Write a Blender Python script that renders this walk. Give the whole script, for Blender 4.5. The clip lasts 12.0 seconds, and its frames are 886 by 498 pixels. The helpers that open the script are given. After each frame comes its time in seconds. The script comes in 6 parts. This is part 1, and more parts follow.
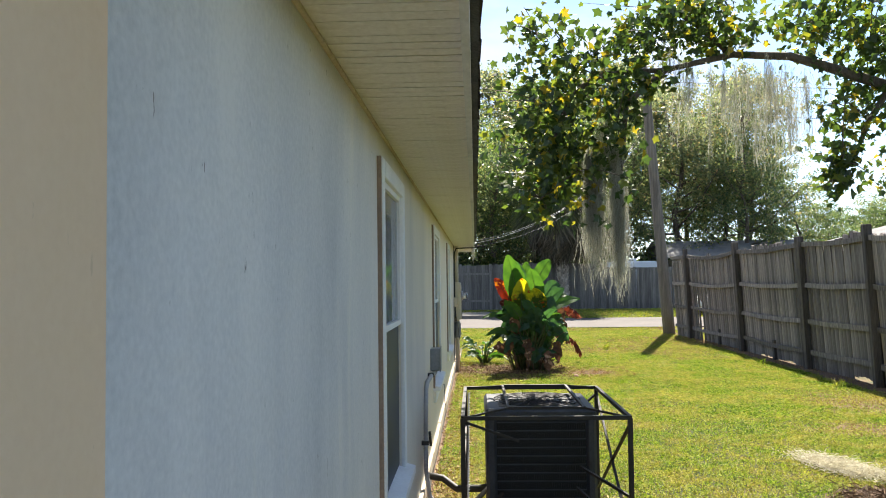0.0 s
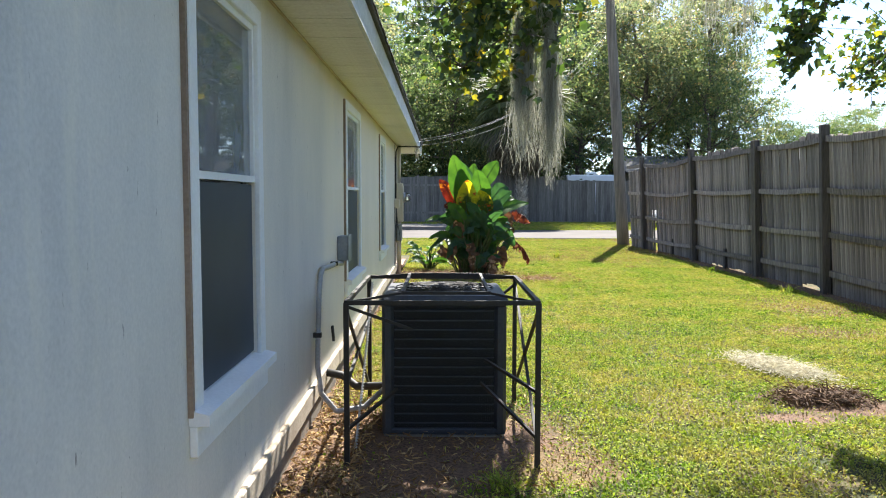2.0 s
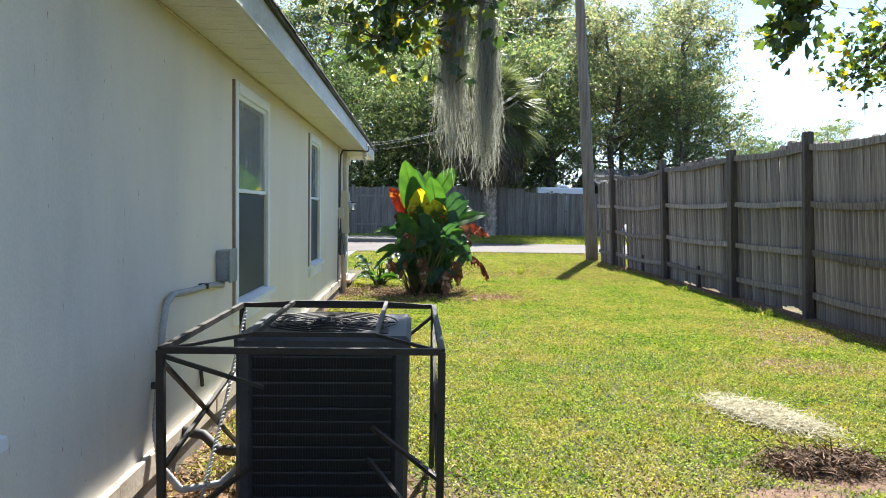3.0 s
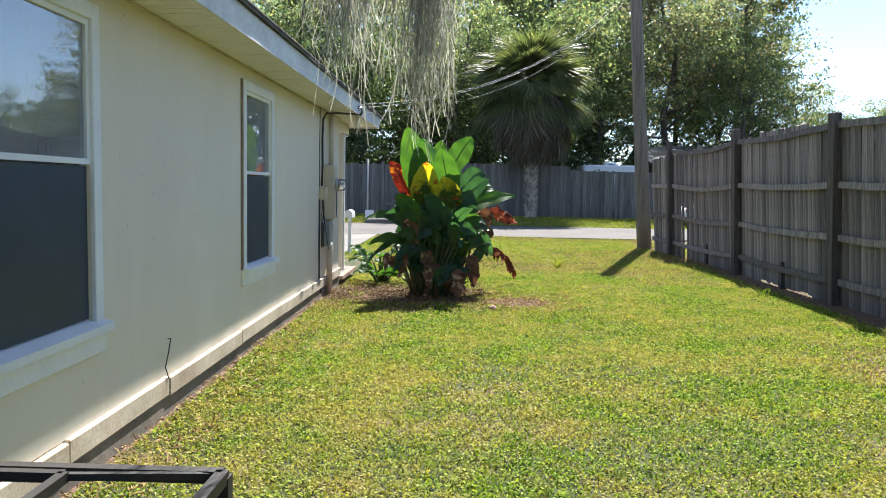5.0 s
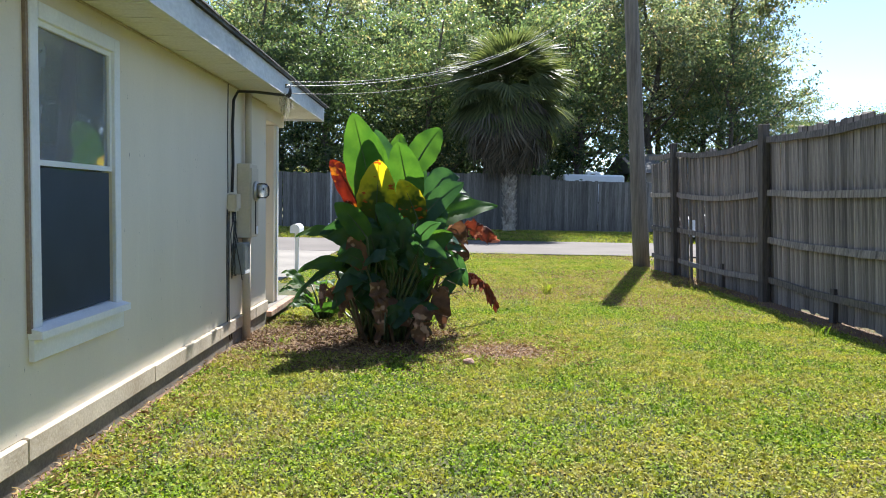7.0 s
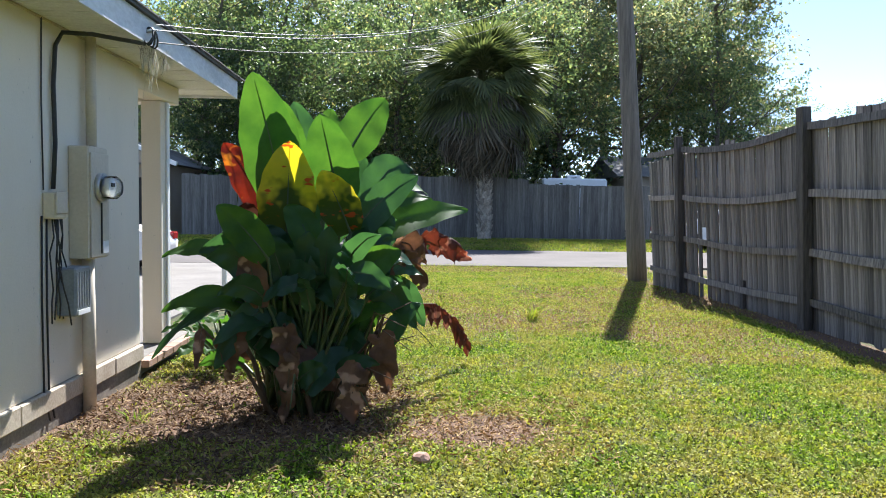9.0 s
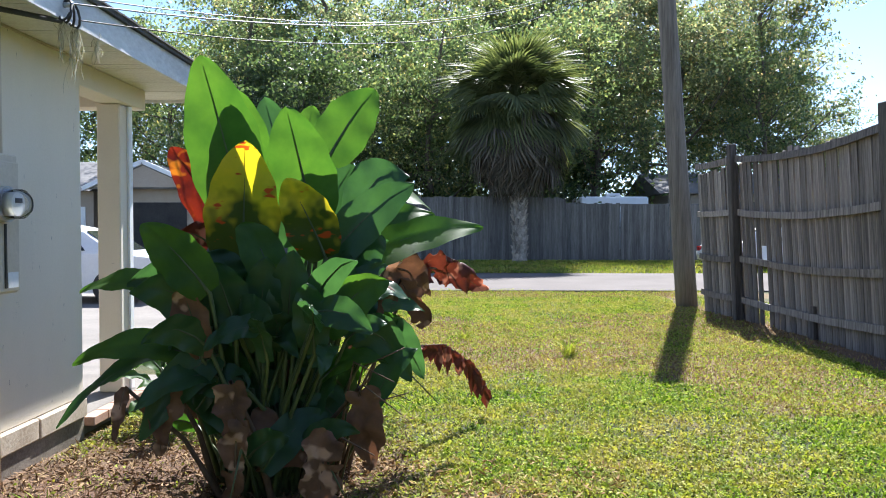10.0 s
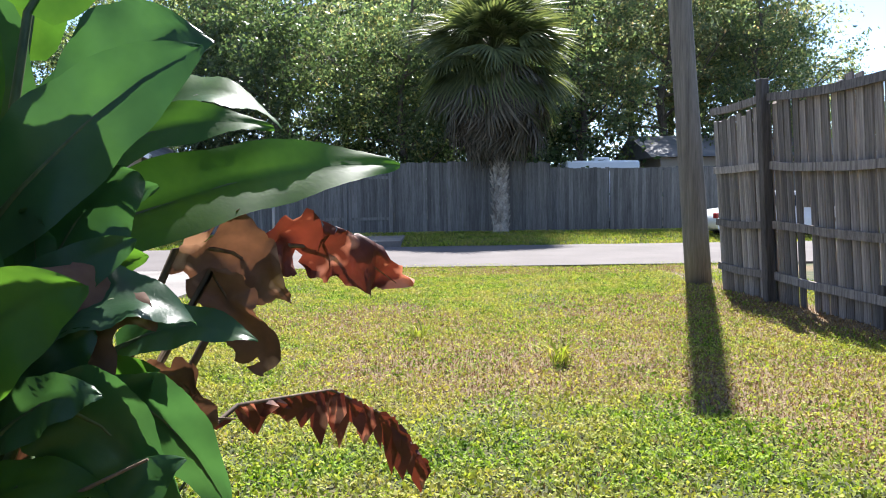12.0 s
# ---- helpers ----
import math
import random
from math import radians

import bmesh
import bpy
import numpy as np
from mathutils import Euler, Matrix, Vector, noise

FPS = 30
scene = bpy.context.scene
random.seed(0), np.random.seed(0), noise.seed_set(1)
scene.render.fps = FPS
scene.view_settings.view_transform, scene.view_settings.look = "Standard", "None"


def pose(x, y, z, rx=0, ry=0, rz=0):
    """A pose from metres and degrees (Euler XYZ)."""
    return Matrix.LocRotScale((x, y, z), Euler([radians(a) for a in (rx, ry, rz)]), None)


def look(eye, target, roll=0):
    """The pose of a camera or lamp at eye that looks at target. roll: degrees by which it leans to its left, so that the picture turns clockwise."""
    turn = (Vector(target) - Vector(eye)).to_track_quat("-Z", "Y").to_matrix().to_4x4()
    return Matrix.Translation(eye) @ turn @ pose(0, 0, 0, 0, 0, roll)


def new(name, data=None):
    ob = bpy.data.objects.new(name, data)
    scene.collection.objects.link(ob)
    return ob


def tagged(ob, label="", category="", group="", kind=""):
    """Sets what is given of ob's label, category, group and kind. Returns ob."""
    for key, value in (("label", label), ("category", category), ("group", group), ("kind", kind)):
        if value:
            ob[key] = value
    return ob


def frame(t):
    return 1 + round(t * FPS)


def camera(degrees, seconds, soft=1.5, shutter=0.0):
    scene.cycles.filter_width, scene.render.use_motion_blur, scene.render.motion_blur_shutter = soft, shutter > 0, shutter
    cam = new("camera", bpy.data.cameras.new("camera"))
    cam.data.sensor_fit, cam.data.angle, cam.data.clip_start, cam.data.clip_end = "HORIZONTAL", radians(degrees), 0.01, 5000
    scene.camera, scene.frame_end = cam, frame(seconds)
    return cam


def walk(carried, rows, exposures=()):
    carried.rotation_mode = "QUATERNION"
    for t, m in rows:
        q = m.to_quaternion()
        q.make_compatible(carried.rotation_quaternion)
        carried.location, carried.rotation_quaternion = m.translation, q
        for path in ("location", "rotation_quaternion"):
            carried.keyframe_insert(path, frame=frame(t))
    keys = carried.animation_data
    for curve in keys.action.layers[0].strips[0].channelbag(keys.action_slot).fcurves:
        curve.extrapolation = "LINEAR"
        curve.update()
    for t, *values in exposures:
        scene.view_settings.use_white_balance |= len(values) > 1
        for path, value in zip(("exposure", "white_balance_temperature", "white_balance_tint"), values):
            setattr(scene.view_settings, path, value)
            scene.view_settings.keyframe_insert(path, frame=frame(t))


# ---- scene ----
# ---- camera ----
cam = camera(60.3, 12.0, soft=1.0)
PATH = [
    (0, (0.147, -0.232, 1.515), (0.064, 1.765, 1.596), -0.7),
    (0.5, (0.15, -0.245, 1.515), (0.057, 1.749, 1.641), -0.9),
    (1, (0.175, -0.211, 1.407), (0.108, 1.785, 1.309), -1.8),
    (1.5, (0.336, 0.033, 1.303), (0.309, 2.023, 1.105), -1.2),
    (2, (0.577, 0.517, 1.213), (0.582, 2.513, 1.076), 0.1),
    (2.5, (0.819, 1.131, 1.163), (0.89, 3.126, 1.052), 0.3),
    (3, (1.01, 1.794, 1.174), (1.082, 3.79, 1.07), 0.8),
    (3.2, (1.051, 2.066, 1.168), (1.115, 4.062, 1.062), 0.8),
    (4.8, (1.561, 4.33, 1.179), (1.506, 6.323, 1.021), 1.1),
    (5, (1.569, 4.608, 1.198), (1.521, 6.601, 1.036), 1.1),
    (5.5, (1.592, 5.295, 1.145), (1.54, 7.283, 0.931), 0.6),
    (6, (1.627, 5.987, 1.16), (1.575, 7.974, 0.936), 0.9),
    (6.5, (1.618, 6.694, 1.118), (1.604, 8.683, 0.914), 1.0),
    (7, (1.673, 7.299, 1.14), (1.689, 9.295, 1.012), 1.0),
    (7.2, (1.676, 7.57, 1.175), (1.677, 9.568, 1.075), 1.2),
    (8.8, (1.879, 9.556, 1.135), (1.949, 11.551, 1.001), 1.4),
    (9, (1.906, 9.788, 1.102), (1.986, 11.783, 0.993), 0.8),
    (9.5, (2.063, 10.395, 1.111), (2.078, 12.394, 1.045), 0.1),
    (10, (2.149, 10.994, 1.071), (2.127, 12.993, 1.02), 0.0),
    (10.5, (2.267, 11.589, 1.019), (2.22, 13.586, 0.934), 0.2),
    (11, (2.331, 12.234, 0.98), (2.278, 14.229, 0.844), -0.1),
    (11.5, (2.43, 12.85, 0.966), (2.404, 14.845, 0.838), -0.7),
    (12, (2.478, 13.442, 0.957), (2.496, 15.438, 0.833), -0.8),
]
EXPOSURE = [(0.0, 1.66, 6850, 10), (2.5, 1.82, 6300, 10), (6.0, 1.52, 6200, 10), (9.5, 1.60, 5950, 12), (12.0, 1.76, 6050, 14)]
walk(cam, [(t, look(eye, target, roll)) for t, eye, target, roll in PATH], EXPOSURE)

# ---- sky and sun ----
SUN_EL, SUN_AZ = radians(50.5), radians(13.5)
world = bpy.data.worlds.new("sky")
scene.world = world
world.use_nodes = True
wn, wl = world.node_tree.nodes, world.node_tree.links
wn.clear()
w_out = wn.new("ShaderNodeOutputWorld")
w_bg = wn.new("ShaderNodeBackground")
w_sky = wn.new("ShaderNodeTexSky")
w_sky.sky_type = "NISHITA"
w_sky.sun_disc = False
w_sky.sun_elevation, w_sky.sun_rotation = SUN_EL, SUN_AZ
w_sky.air_density, w_sky.dust_density, w_sky.ozone_density = 0.75, 0.1, 1.6
w_co = wn.new("ShaderNodeTexCoord")
w_map = wn.new("ShaderNodeMapping")
w_map.inputs["Scale"].default_value = (1.0, 1.0, 2.6)
w_noise = wn.new("ShaderNodeTexNoise")
w_noise.inputs["Scale"].default_value = 2.3
w_noise.inputs["Detail"].default_value = 8
w_noise.inputs["Roughness"].default_value = 0.55
w_ramp = wn.new("ShaderNodeValToRGB")
w_ramp.color_ramp.elements[0].position, w_ramp.color_ramp.elements[1].position = 0.52, 0.70
w_mix = wn.new("ShaderNodeMixRGB")
w_mix.inputs["Color2"].default_value = (3.6, 3.7, 3.9, 1)
wl.new(w_co.outputs["Generated"], w_map.inputs["Vector"])
wl.new(w_map.outputs["Vector"], w_noise.inputs["Vector"])
wl.new(w_noise.outputs["Fac"], w_ramp.inputs["Fac"])
wl.new(w_ramp.outputs["Color"], w_mix.inputs["Fac"])
wl.new(w_sky.outputs["Color"], w_mix.inputs["Color1"])
wl.new(w_mix.outputs["Color"], w_bg.inputs["Color"])
w_bg.inputs["Strength"].default_value = 0.095
wl.new(w_bg.outputs["Background"], w_out.inputs["Surface"])

sun = new("sun", bpy.data.lights.new("sun", "SUN"))
sun.data.energy, sun.data.angle, sun.data.color = 5.0, radians(0.53), (1.0, 0.95, 0.86)
sun_dir = Vector((math.sin(SUN_AZ) * math.cos(SUN_EL), math.cos(SUN_AZ) * math.cos(SUN_EL), math.sin(SUN_EL)))
sun.matrix_world = look(sun_dir * 60, (0, 0, 0))


# ---- materials ----
def nodes_of(name):
    m = bpy.data.materials.new(name)
    m.use_nodes = True
    n, l = m.node_tree.nodes, m.node_tree.links
    return m, n, l, n["Principled BSDF"]


def ramp(n, l, fac, stops):
    r = n.new("ShaderNodeValToRGB")
    e = r.color_ramp.elements
    e[0].position, e[0].color = stops[0][0], (*stops[0][1], 1)
    e[1].position, e[1].color = stops[-1][0], (*stops[-1][1], 1)
    for p, c in stops[1:-1]:
        x = e.new(p)
        x.color = (*c, 1)
    l.new(fac, r.inputs["Fac"])
    return r.outputs["Color"]


def noise_of(n, l, vec, scale, detail=5, rough=0.6):
    t = n.new("ShaderNodeTexNoise")
    t.inputs["Scale"].default_value, t.inputs["Detail"].default_value, t.inputs["Roughness"].default_value = scale, detail, rough
    if vec:
        l.new(vec, t.inputs["Vector"])
    return t.outputs["Fac"]


def stretched(n, l, scale):
    co = n.new("ShaderNodeTexCoord")
    mp = n.new("ShaderNodeMapping")
    mp.inputs["Scale"].default_value = scale
    l.new(co.outputs["Object"], mp.inputs["Vector"])
    return mp.outputs["Vector"]


def mix(n, l, fac, a, b, mode="MIX"):
    m = n.new("ShaderNodeMixRGB")
    m.blend_type = mode
    for sock, v in (("Fac", fac), ("Color1", a), ("Color2", b)):
        if isinstance(v, (int, float)):
            m.inputs[sock].default_value = v
        elif isinstance(v, tuple):
            m.inputs[sock].default_value = (*v, 1)
        else:
            l.new(v, m.inputs[sock])
    return m.outputs["Color"]


def bump(n, l, p, height, strength, distance):
    b = n.new("ShaderNodeBump")
    b.inputs["Strength"].default_value, b.inputs["Distance"].default_value = strength, distance
    l.new(height, b.inputs["Height"])
    l.new(b.outputs["Normal"], p.inputs["Normal"])


def surface(name, dark, light, scale=(1, 1, 1), big=1.2, fine=40.0, rough=0.8, relief=0.3, depth=0.004, metal=0.0, piece=0.0, island=0.0, spread=(0.35, 0.68)):
    """A weathered surface: two colours blended by coarse stains and fine grain, with fine relief. piece, island: variation by object or by loose piece."""
    m, n, l, p = nodes_of(name)
    v = stretched(n, l, scale)
    a, b = noise_of(n, l, v, big), noise_of(n, l, v, fine, 3)
    both = mix(n, l, 0.4, a, b)
    c = ramp(n, l, both, [(spread[0], dark), (spread[1], light)])
    if piece:
        o = n.new("ShaderNodeObjectInfo")
        k = ramp(n, l, o.outputs["Random"], [(0.0, (1 - piece,) * 3), (1.0, (1 + piece,) * 3)])
        c = mix(n, l, 1.0, c, k, "MULTIPLY")
    if island:
        g = n.new("ShaderNodeNewGeometry")
        k = ramp(n, l, g.outputs["Random Per Island"], [(0.0, (1 - island,) * 3), (1.0, (1 + island,) * 3)])
        c = mix(n, l, 1.0, c, k, "MULTIPLY")
    l.new(c, p.inputs["Base Color"])
    p.inputs["Roughness"].default_value, p.inputs["Metallic"].default_value = rough, metal
    if relief:
        bump(n, l, p, both, relief, depth)
    return m


def foliage(name, stops, rough=0.5, through_light=0.35, tint=(1.25, 1.3, 0.5), gloss=0.4):
    """Leaves: colour varies from leaf to leaf, and light shines through."""
    m, n, l, p = nodes_of(name)
    g = n.new("ShaderNodeNewGeometry")
    c = ramp(n, l, g.outputs["Random Per Island"], stops)
    l.new(c, p.inputs["Base Color"])
    p.inputs["Roughness"].default_value = rough
    p.inputs["Specular IOR Level"].default_value = gloss
    t = n.new("ShaderNodeBsdfTranslucent")
    l.new(mix(n, l, 1.0, c, tint, "MULTIPLY"), t.inputs["Color"])
    s = n.new("ShaderNodeMixShader")
    s.inputs["Fac"].default_value = through_light
    l.new(p.outputs["BSDF"], s.inputs[1])
    l.new(t.outputs["BSDF"], s.inputs[2])
    l.new(s.outputs["Shader"], n["Material Output"].inputs["Surface"])
    return m


def glass(name, tint=(0.9, 0.93, 0.92), dust_haze=0.0, ior=3.2):
    m, n, l, p = nodes_of(name)
    tr, gl, fr, s = n.new("ShaderNodeBsdfTransparent"), n.new("ShaderNodeBsdfGlossy"), n.new("ShaderNodeFresnel"), n.new("ShaderNodeMixShader")
    tr.inputs["Color"].default_value = (*tint, 1)
    gl.inputs["Roughness"].default_value = 0.01
    fr.inputs["IOR"].default_value = ior
    l.new(fr.outputs["Fac"], s.inputs["Fac"])
    l.new(tr.outputs["BSDF"], s.inputs[1])
    l.new(gl.outputs["BSDF"], s.inputs[2])
    out = s.outputs["Shader"]
    if dust_haze:
        # pale film: some dust, and the sky's bright haze on the pane painted in
        film, s2 = n.new("ShaderNodeBsdfDiffuse"), n.new("ShaderNodeMixShader")
        film.inputs["Color"].default_value = (0.72, 0.76, 0.80, 1)
        haze_amount = n.new("ShaderNodeMath")
        haze_amount.operation = "MULTIPLY"
        l.new(noise_of(n, l, stretched(n, l, (1, 1, 1)), 2.5, 5), haze_amount.inputs[0])
        haze_amount.inputs[1].default_value = dust_haze * 2
        l.new(haze_amount.outputs[0], s2.inputs["Fac"])
        l.new(out, s2.inputs[1])
        l.new(film.outputs["BSDF"], s2.inputs[2])
        out = s2.outputs["Shader"]
    l.new(out, n["Material Output"].inputs["Surface"])
    return m


def stained(name, dark, light, streak, amount, end_tone=None):
    """Stucco with coarse blotches, pale runs and small dark upright scuffs."""
    m, n, l, p = nodes_of(name)
    soft, grain = noise_of(n, l, stretched(n, l, (1, 1.2, 0.4)), 1.3, 5), noise_of(n, l, stretched(n, l, (1, 1, 1)), 75, 3)
    c = ramp(n, l, mix(n, l, 0.3, soft, grain), [(0.24, dark), (0.74, light)])
    if end_tone:  # colour goes over to a greyer tone towards one end of the wall
        co = n.new("ShaderNodeTexCoord")
        sep = n.new("ShaderNodeSeparateXYZ")
        l.new(co.outputs["Object"], sep.inputs["Vector"])
        a = n.new("ShaderNodeMath")
        a.operation = "MULTIPLY_ADD"
        l.new(soft, a.inputs[0])
        a.inputs[1].default_value = 4.0
        l.new(sep.outputs["Y"], a.inputs[2])
        k = n.new("ShaderNodeMapRange")
        k.inputs["From Min"].default_value, k.inputs["From Max"].default_value = end_tone[1] + 2, end_tone[0] + 2
        l.new(a.outputs[0], k.inputs["Value"])
        worn = ramp(n, l, mix(n, l, 0.3, soft, grain), [(0.33, end_tone[2]), (0.66, end_tone[3])])
        c = mix(n, l, k.outputs["Result"], c, worn)
    runs = ramp(n, l, noise_of(n, l, stretched(n, l, (1, 5, 0.5)), 1.7, 3), [(0.60, (0, 0, 0)), (0.78, (0.3, 0.3, 0.3))])
    c = mix(n, l, runs, c, tuple(min(0.85, v * 1.12) for v in light))
    marks = ramp(n, l, noise_of(n, l, stretched(n, l, (1, 26, 6)), 1.6, 4, 0.7), [(0.685, (0, 0, 0)), (0.72, (amount,) * 3)])
    c = mix(n, l, marks, c, streak)
    l.new(c, p.inputs["Base Color"])
    p.inputs["Roughness"].default_value = 0.9
    bump(n, l, p, mix(n, l, 0.6, soft, grain), 0.4, 0.005)
    return m


WALL = stained("stucco_cream", (0.67, 0.61, 0.50), (0.79, 0.72, 0.60), (0.20, 0.19, 0.18), 0.85, (1.2, 7.0, (0.50, 0.505, 0.51), (0.77, 0.765, 0.755)))
WALL_TAN = stained("stucco_tan", (0.76, 0.55, 0.35), (0.85, 0.65, 0.45), (0.40, 0.28, 0.18), 0.25)
FOOTING = surface("footing_paint", (0.36, 0.28, 0.20), (0.66, 0.58, 0.46), (1, 1, 1), 2.5, 50, 0.9, 0.5, 0.008)
BLOCK = surface("footing_block", (0.12, 0.10, 0.08), (0.30, 0.26, 0.21), (1, 1, 1), 3, 60, 0.95, 0.6, 0.01)
TRIM = surface("white_paint", (0.72, 0.73, 0.74), (0.86, 0.87, 0.88), (1, 1, 1), 3, 60, 0.55, 0.15, 0.002)
SOFFIT = surface("soffit_vinyl", (0.58, 0.55, 0.50), (0.83, 0.81, 0.77), (1, 1, 1), 3.5, 45, 0.6, 0.1, 0.002)
FASCIA = surface("fascia_paint", (0.45, 0.46, 0.46), (0.74, 0.75, 0.75), (1, 0.4, 1), 3, 40, 0.6, 0.2, 0.003)
SHINGLE = surface("shingle", (0.04, 0.04, 0.04), (0.16, 0.15, 0.14), (1, 1, 1), 4, 90, 0.95, 0.6, 0.01, island=0.3)
GLASS = glass("clear_glass", (0.95, 0.96, 0.96), 0.0, 1.45)
PANE = glass("dusty_hazed_glass", (0.8, 0.85, 0.86), 0.22)
SCREEN = surface("insect_screen", (0.014, 0.026, 0.045), (0.030, 0.050, 0.082), (1, 1, 1), 2, 400, 0.45, 0.0)
CAULK = surface("brown_caulk", (0.20, 0.145, 0.11), (0.36, 0.27, 0.21), (1, 1, 1), 3, 60, 0.9, 0.2, 0.003)
# dimness indoors and inside the carport, put into a near-black colour
DARK = surface("interior_shade", (0.02, 0.02, 0.022), (0.06, 0.055, 0.05), (1, 1, 1), 2, 20, 0.9, 0.0)
BLIND = surface("blind_fabric", (0.09, 0.095, 0.10), (0.15, 0.155, 0.16), (1, 1, 1), 2, 60, 0.8, 0.0)
FENCE = surface("weathered_wood", (0.05, 0.042, 0.037), (0.36, 0.31, 0.27), (9, 9, 0.3), 3, 18, 0.9, 0.6, 0.008, piece=0.45)
FENCE_POST = surface("dark_post_wood", (0.026, 0.022, 0.019), (0.13, 0.11, 0.095), (6, 6, 0.35), 3, 18, 0.9, 0.5, 0.006, piece=0.3)
FENCE_FAR = surface("far_weathered_wood", (0.075, 0.072, 0.066), (0.20, 0.195, 0.185), (6, 6, 0.35), 3, 18, 0.9, 0.4, 0.006, island=0.3)
POLE = surface("pole_wood", (0.09, 0.075, 0.06), (0.24, 0.21, 0.175), (5, 5, 0.2), 3, 15, 0.9, 0.5, 0.01)
BARK = surface("bark", (0.05, 0.04, 0.032), (0.17, 0.14, 0.11), (3, 3, 0.7), 3, 14, 0.95, 0.8, 0.03)
ASPHALT = surface("old_road", (0.074, 0.063, 0.058), (0.132, 0.115, 0.106), (1, 1, 1), 0.6, 60, 0.9, 0.3, 0.004)
CONCRETE = surface("concrete", (0.13, 0.118, 0.105), (0.23, 0.21, 0.188), (1, 1, 1), 1.0, 50, 0.9, 0.3, 0.004)
PAVER = surface("porch_brick", (0.30, 0.17, 0.12), (0.46, 0.30, 0.23), (1, 1, 1), 3, 50, 0.85, 0.4, 0.004, piece=0.2)
METAL_DARK = surface("ac_paint", (0.006, 0.007, 0.009), (0.016, 0.019, 0.024), (1, 1, 1), 4, 60, 0.6, 0.1, 0.002)
AC_GREY = surface("ac_top_paint", (0.017, 0.020, 0.027), (0.045, 0.052, 0.064), (1, 1, 1), 4, 60, 0.5, 0.1, 0.002)
# near-black: the shade inside the condenser is put into this colour
COIL_SHADE = surface("coil_shade", (0.003, 0.003, 0.004), (0.009, 0.010, 0.011), (1, 1, 1), 6, 120, 0.6, 0.2, 0.002)
IRON = surface("black_iron", (0.007, 0.006, 0.005), (0.036, 0.026, 0.02), (1, 1, 1), 6, 70, 0.6, 0.3, 0.002)
METER = surface("meter_paint", (0.50, 0.44, 0.34), (0.64, 0.57, 0.46), (1, 1, 1), 3, 50, 0.6, 0.1, 0.002)
GREY_BOX = surface("grey_plastic", (0.16, 0.18, 0.20), (0.30, 0.32, 0.34), (1, 1, 1), 4, 60, 0.5, 0.1, 0.002)
CONDUIT = surface("grey_conduit", (0.26, 0.26, 0.26), (0.44, 0.44, 0.44), (1, 1, 1), 5, 60, 0.5, 0.1, 0.002)
CABLE = surface("black_cable", (0.012, 0.012, 0.012), (0.04, 0.04, 0.04), (1, 1, 1), 8, 60, 0.6, 0.0)
CABLE_GREY = surface("aluminium_cable", (0.10, 0.10, 0.10), (0.19, 0.19, 0.19), (1, 1, 1), 8, 60, 0.5, 0.0)
STEEL = surface("galvanised", (0.35, 0.36, 0.37), (0.55, 0.56, 0.57), (1, 1, 1), 5, 60, 0.4, 0.0, metal=0.8)

# far trees: extra blue in leaf colours and tints paints the distance haze
LEAF_TREE = foliage("tree_leaf", [(0.0, (0.040, 0.066, 0.034)), (0.5, (0.088, 0.122, 0.056)), (0.85, (0.14, 0.165, 0.065)), (1.0, (0.23, 0.19, 0.08))], 0.38, 0.68, (2.1, 2.15, 1.6), 0.9)
LEAF_LIGHT = foliage("light_leaf", [(0.0, (0.060, 0.088, 0.050)), (0.5, (0.12, 0.145, 0.08)), (0.85, (0.19, 0.20, 0.10)), (1.0, (0.29, 0.21, 0.11))], 0.38, 0.68, (2.0, 2.0, 1.6), 0.9)
LEAF_DARK = foliage("dark_leaf", [(0.0, (0.024, 0.042, 0.020)), (0.7, (0.055, 0.082, 0.034)), (1.0, (0.11, 0.13, 0.05))], 0.4, 0.62, (2.1, 2.2, 1.5), 0.8)
LEAF_GUM = foliage("gum_leaf", [(0.0, (0.024, 0.046, 0.018)), (0.6, (0.052, 0.088, 0.026)), (0.85, (0.12, 0.15, 0.03)), (1.0, (0.30, 0.22, 0.02))], 0.42, 0.5, (1.7, 1.75, 0.8), 0.7)
LEAF_PALM = foliage("palm_frond", [(0.0, (0.055, 0.078, 0.035)), (1.0, (0.15, 0.17, 0.085))], 0.5, 0.45, (1.6, 1.6, 0.8))
FROND_DEAD = foliage("dead_frond", [(0.0, (0.04, 0.04, 0.03)), (1.0, (0.15, 0.13, 0.095))], 0.9, 0.12, (1.1, 0.95, 0.8))
MOSS = foliage("spanish_moss", [(0.0, (0.22, 0.22, 0.185)), (1.0, (0.52, 0.51, 0.44))], 0.95, 0.5, (1.0, 1.0, 0.92))


def lawn_leaf(name, island_stops, dry, lush_tint):
    """Blades and clover: each differs, and they are drier or lusher from patch to patch."""
    m = foliage(name, island_stops, 0.8, 0.35, (1.3, 1.25, 0.5), 0.15)
    n, l = m.node_tree.nodes, m.node_tree.links
    p = n["Principled BSDF"]
    c = p.inputs["Base Color"].links[0].from_socket
    v = stretched(n, l, (1, 1, 1))
    patch = ramp(n, l, mix(n, l, 0.5, noise_of(n, l, v, 1.1, 4), noise_of(n, l, v, 5.5, 4)), [(0.42, (0, 0, 0)), (0.58, (1, 1, 1))])
    c2 = mix(n, l, patch, mix(n, l, 1.0, c, lush_tint, "MULTIPLY"), mix(n, l, 0.42, c, dry))
    l.new(c2, p.inputs["Base Color"])
    for k in n:
        if k.type == "BSDF_TRANSLUCENT":
            l.new(mix(n, l, 1.0, c2, (1.3, 1.3, 0.5), "MULTIPLY"), k.inputs["Color"])
    return m


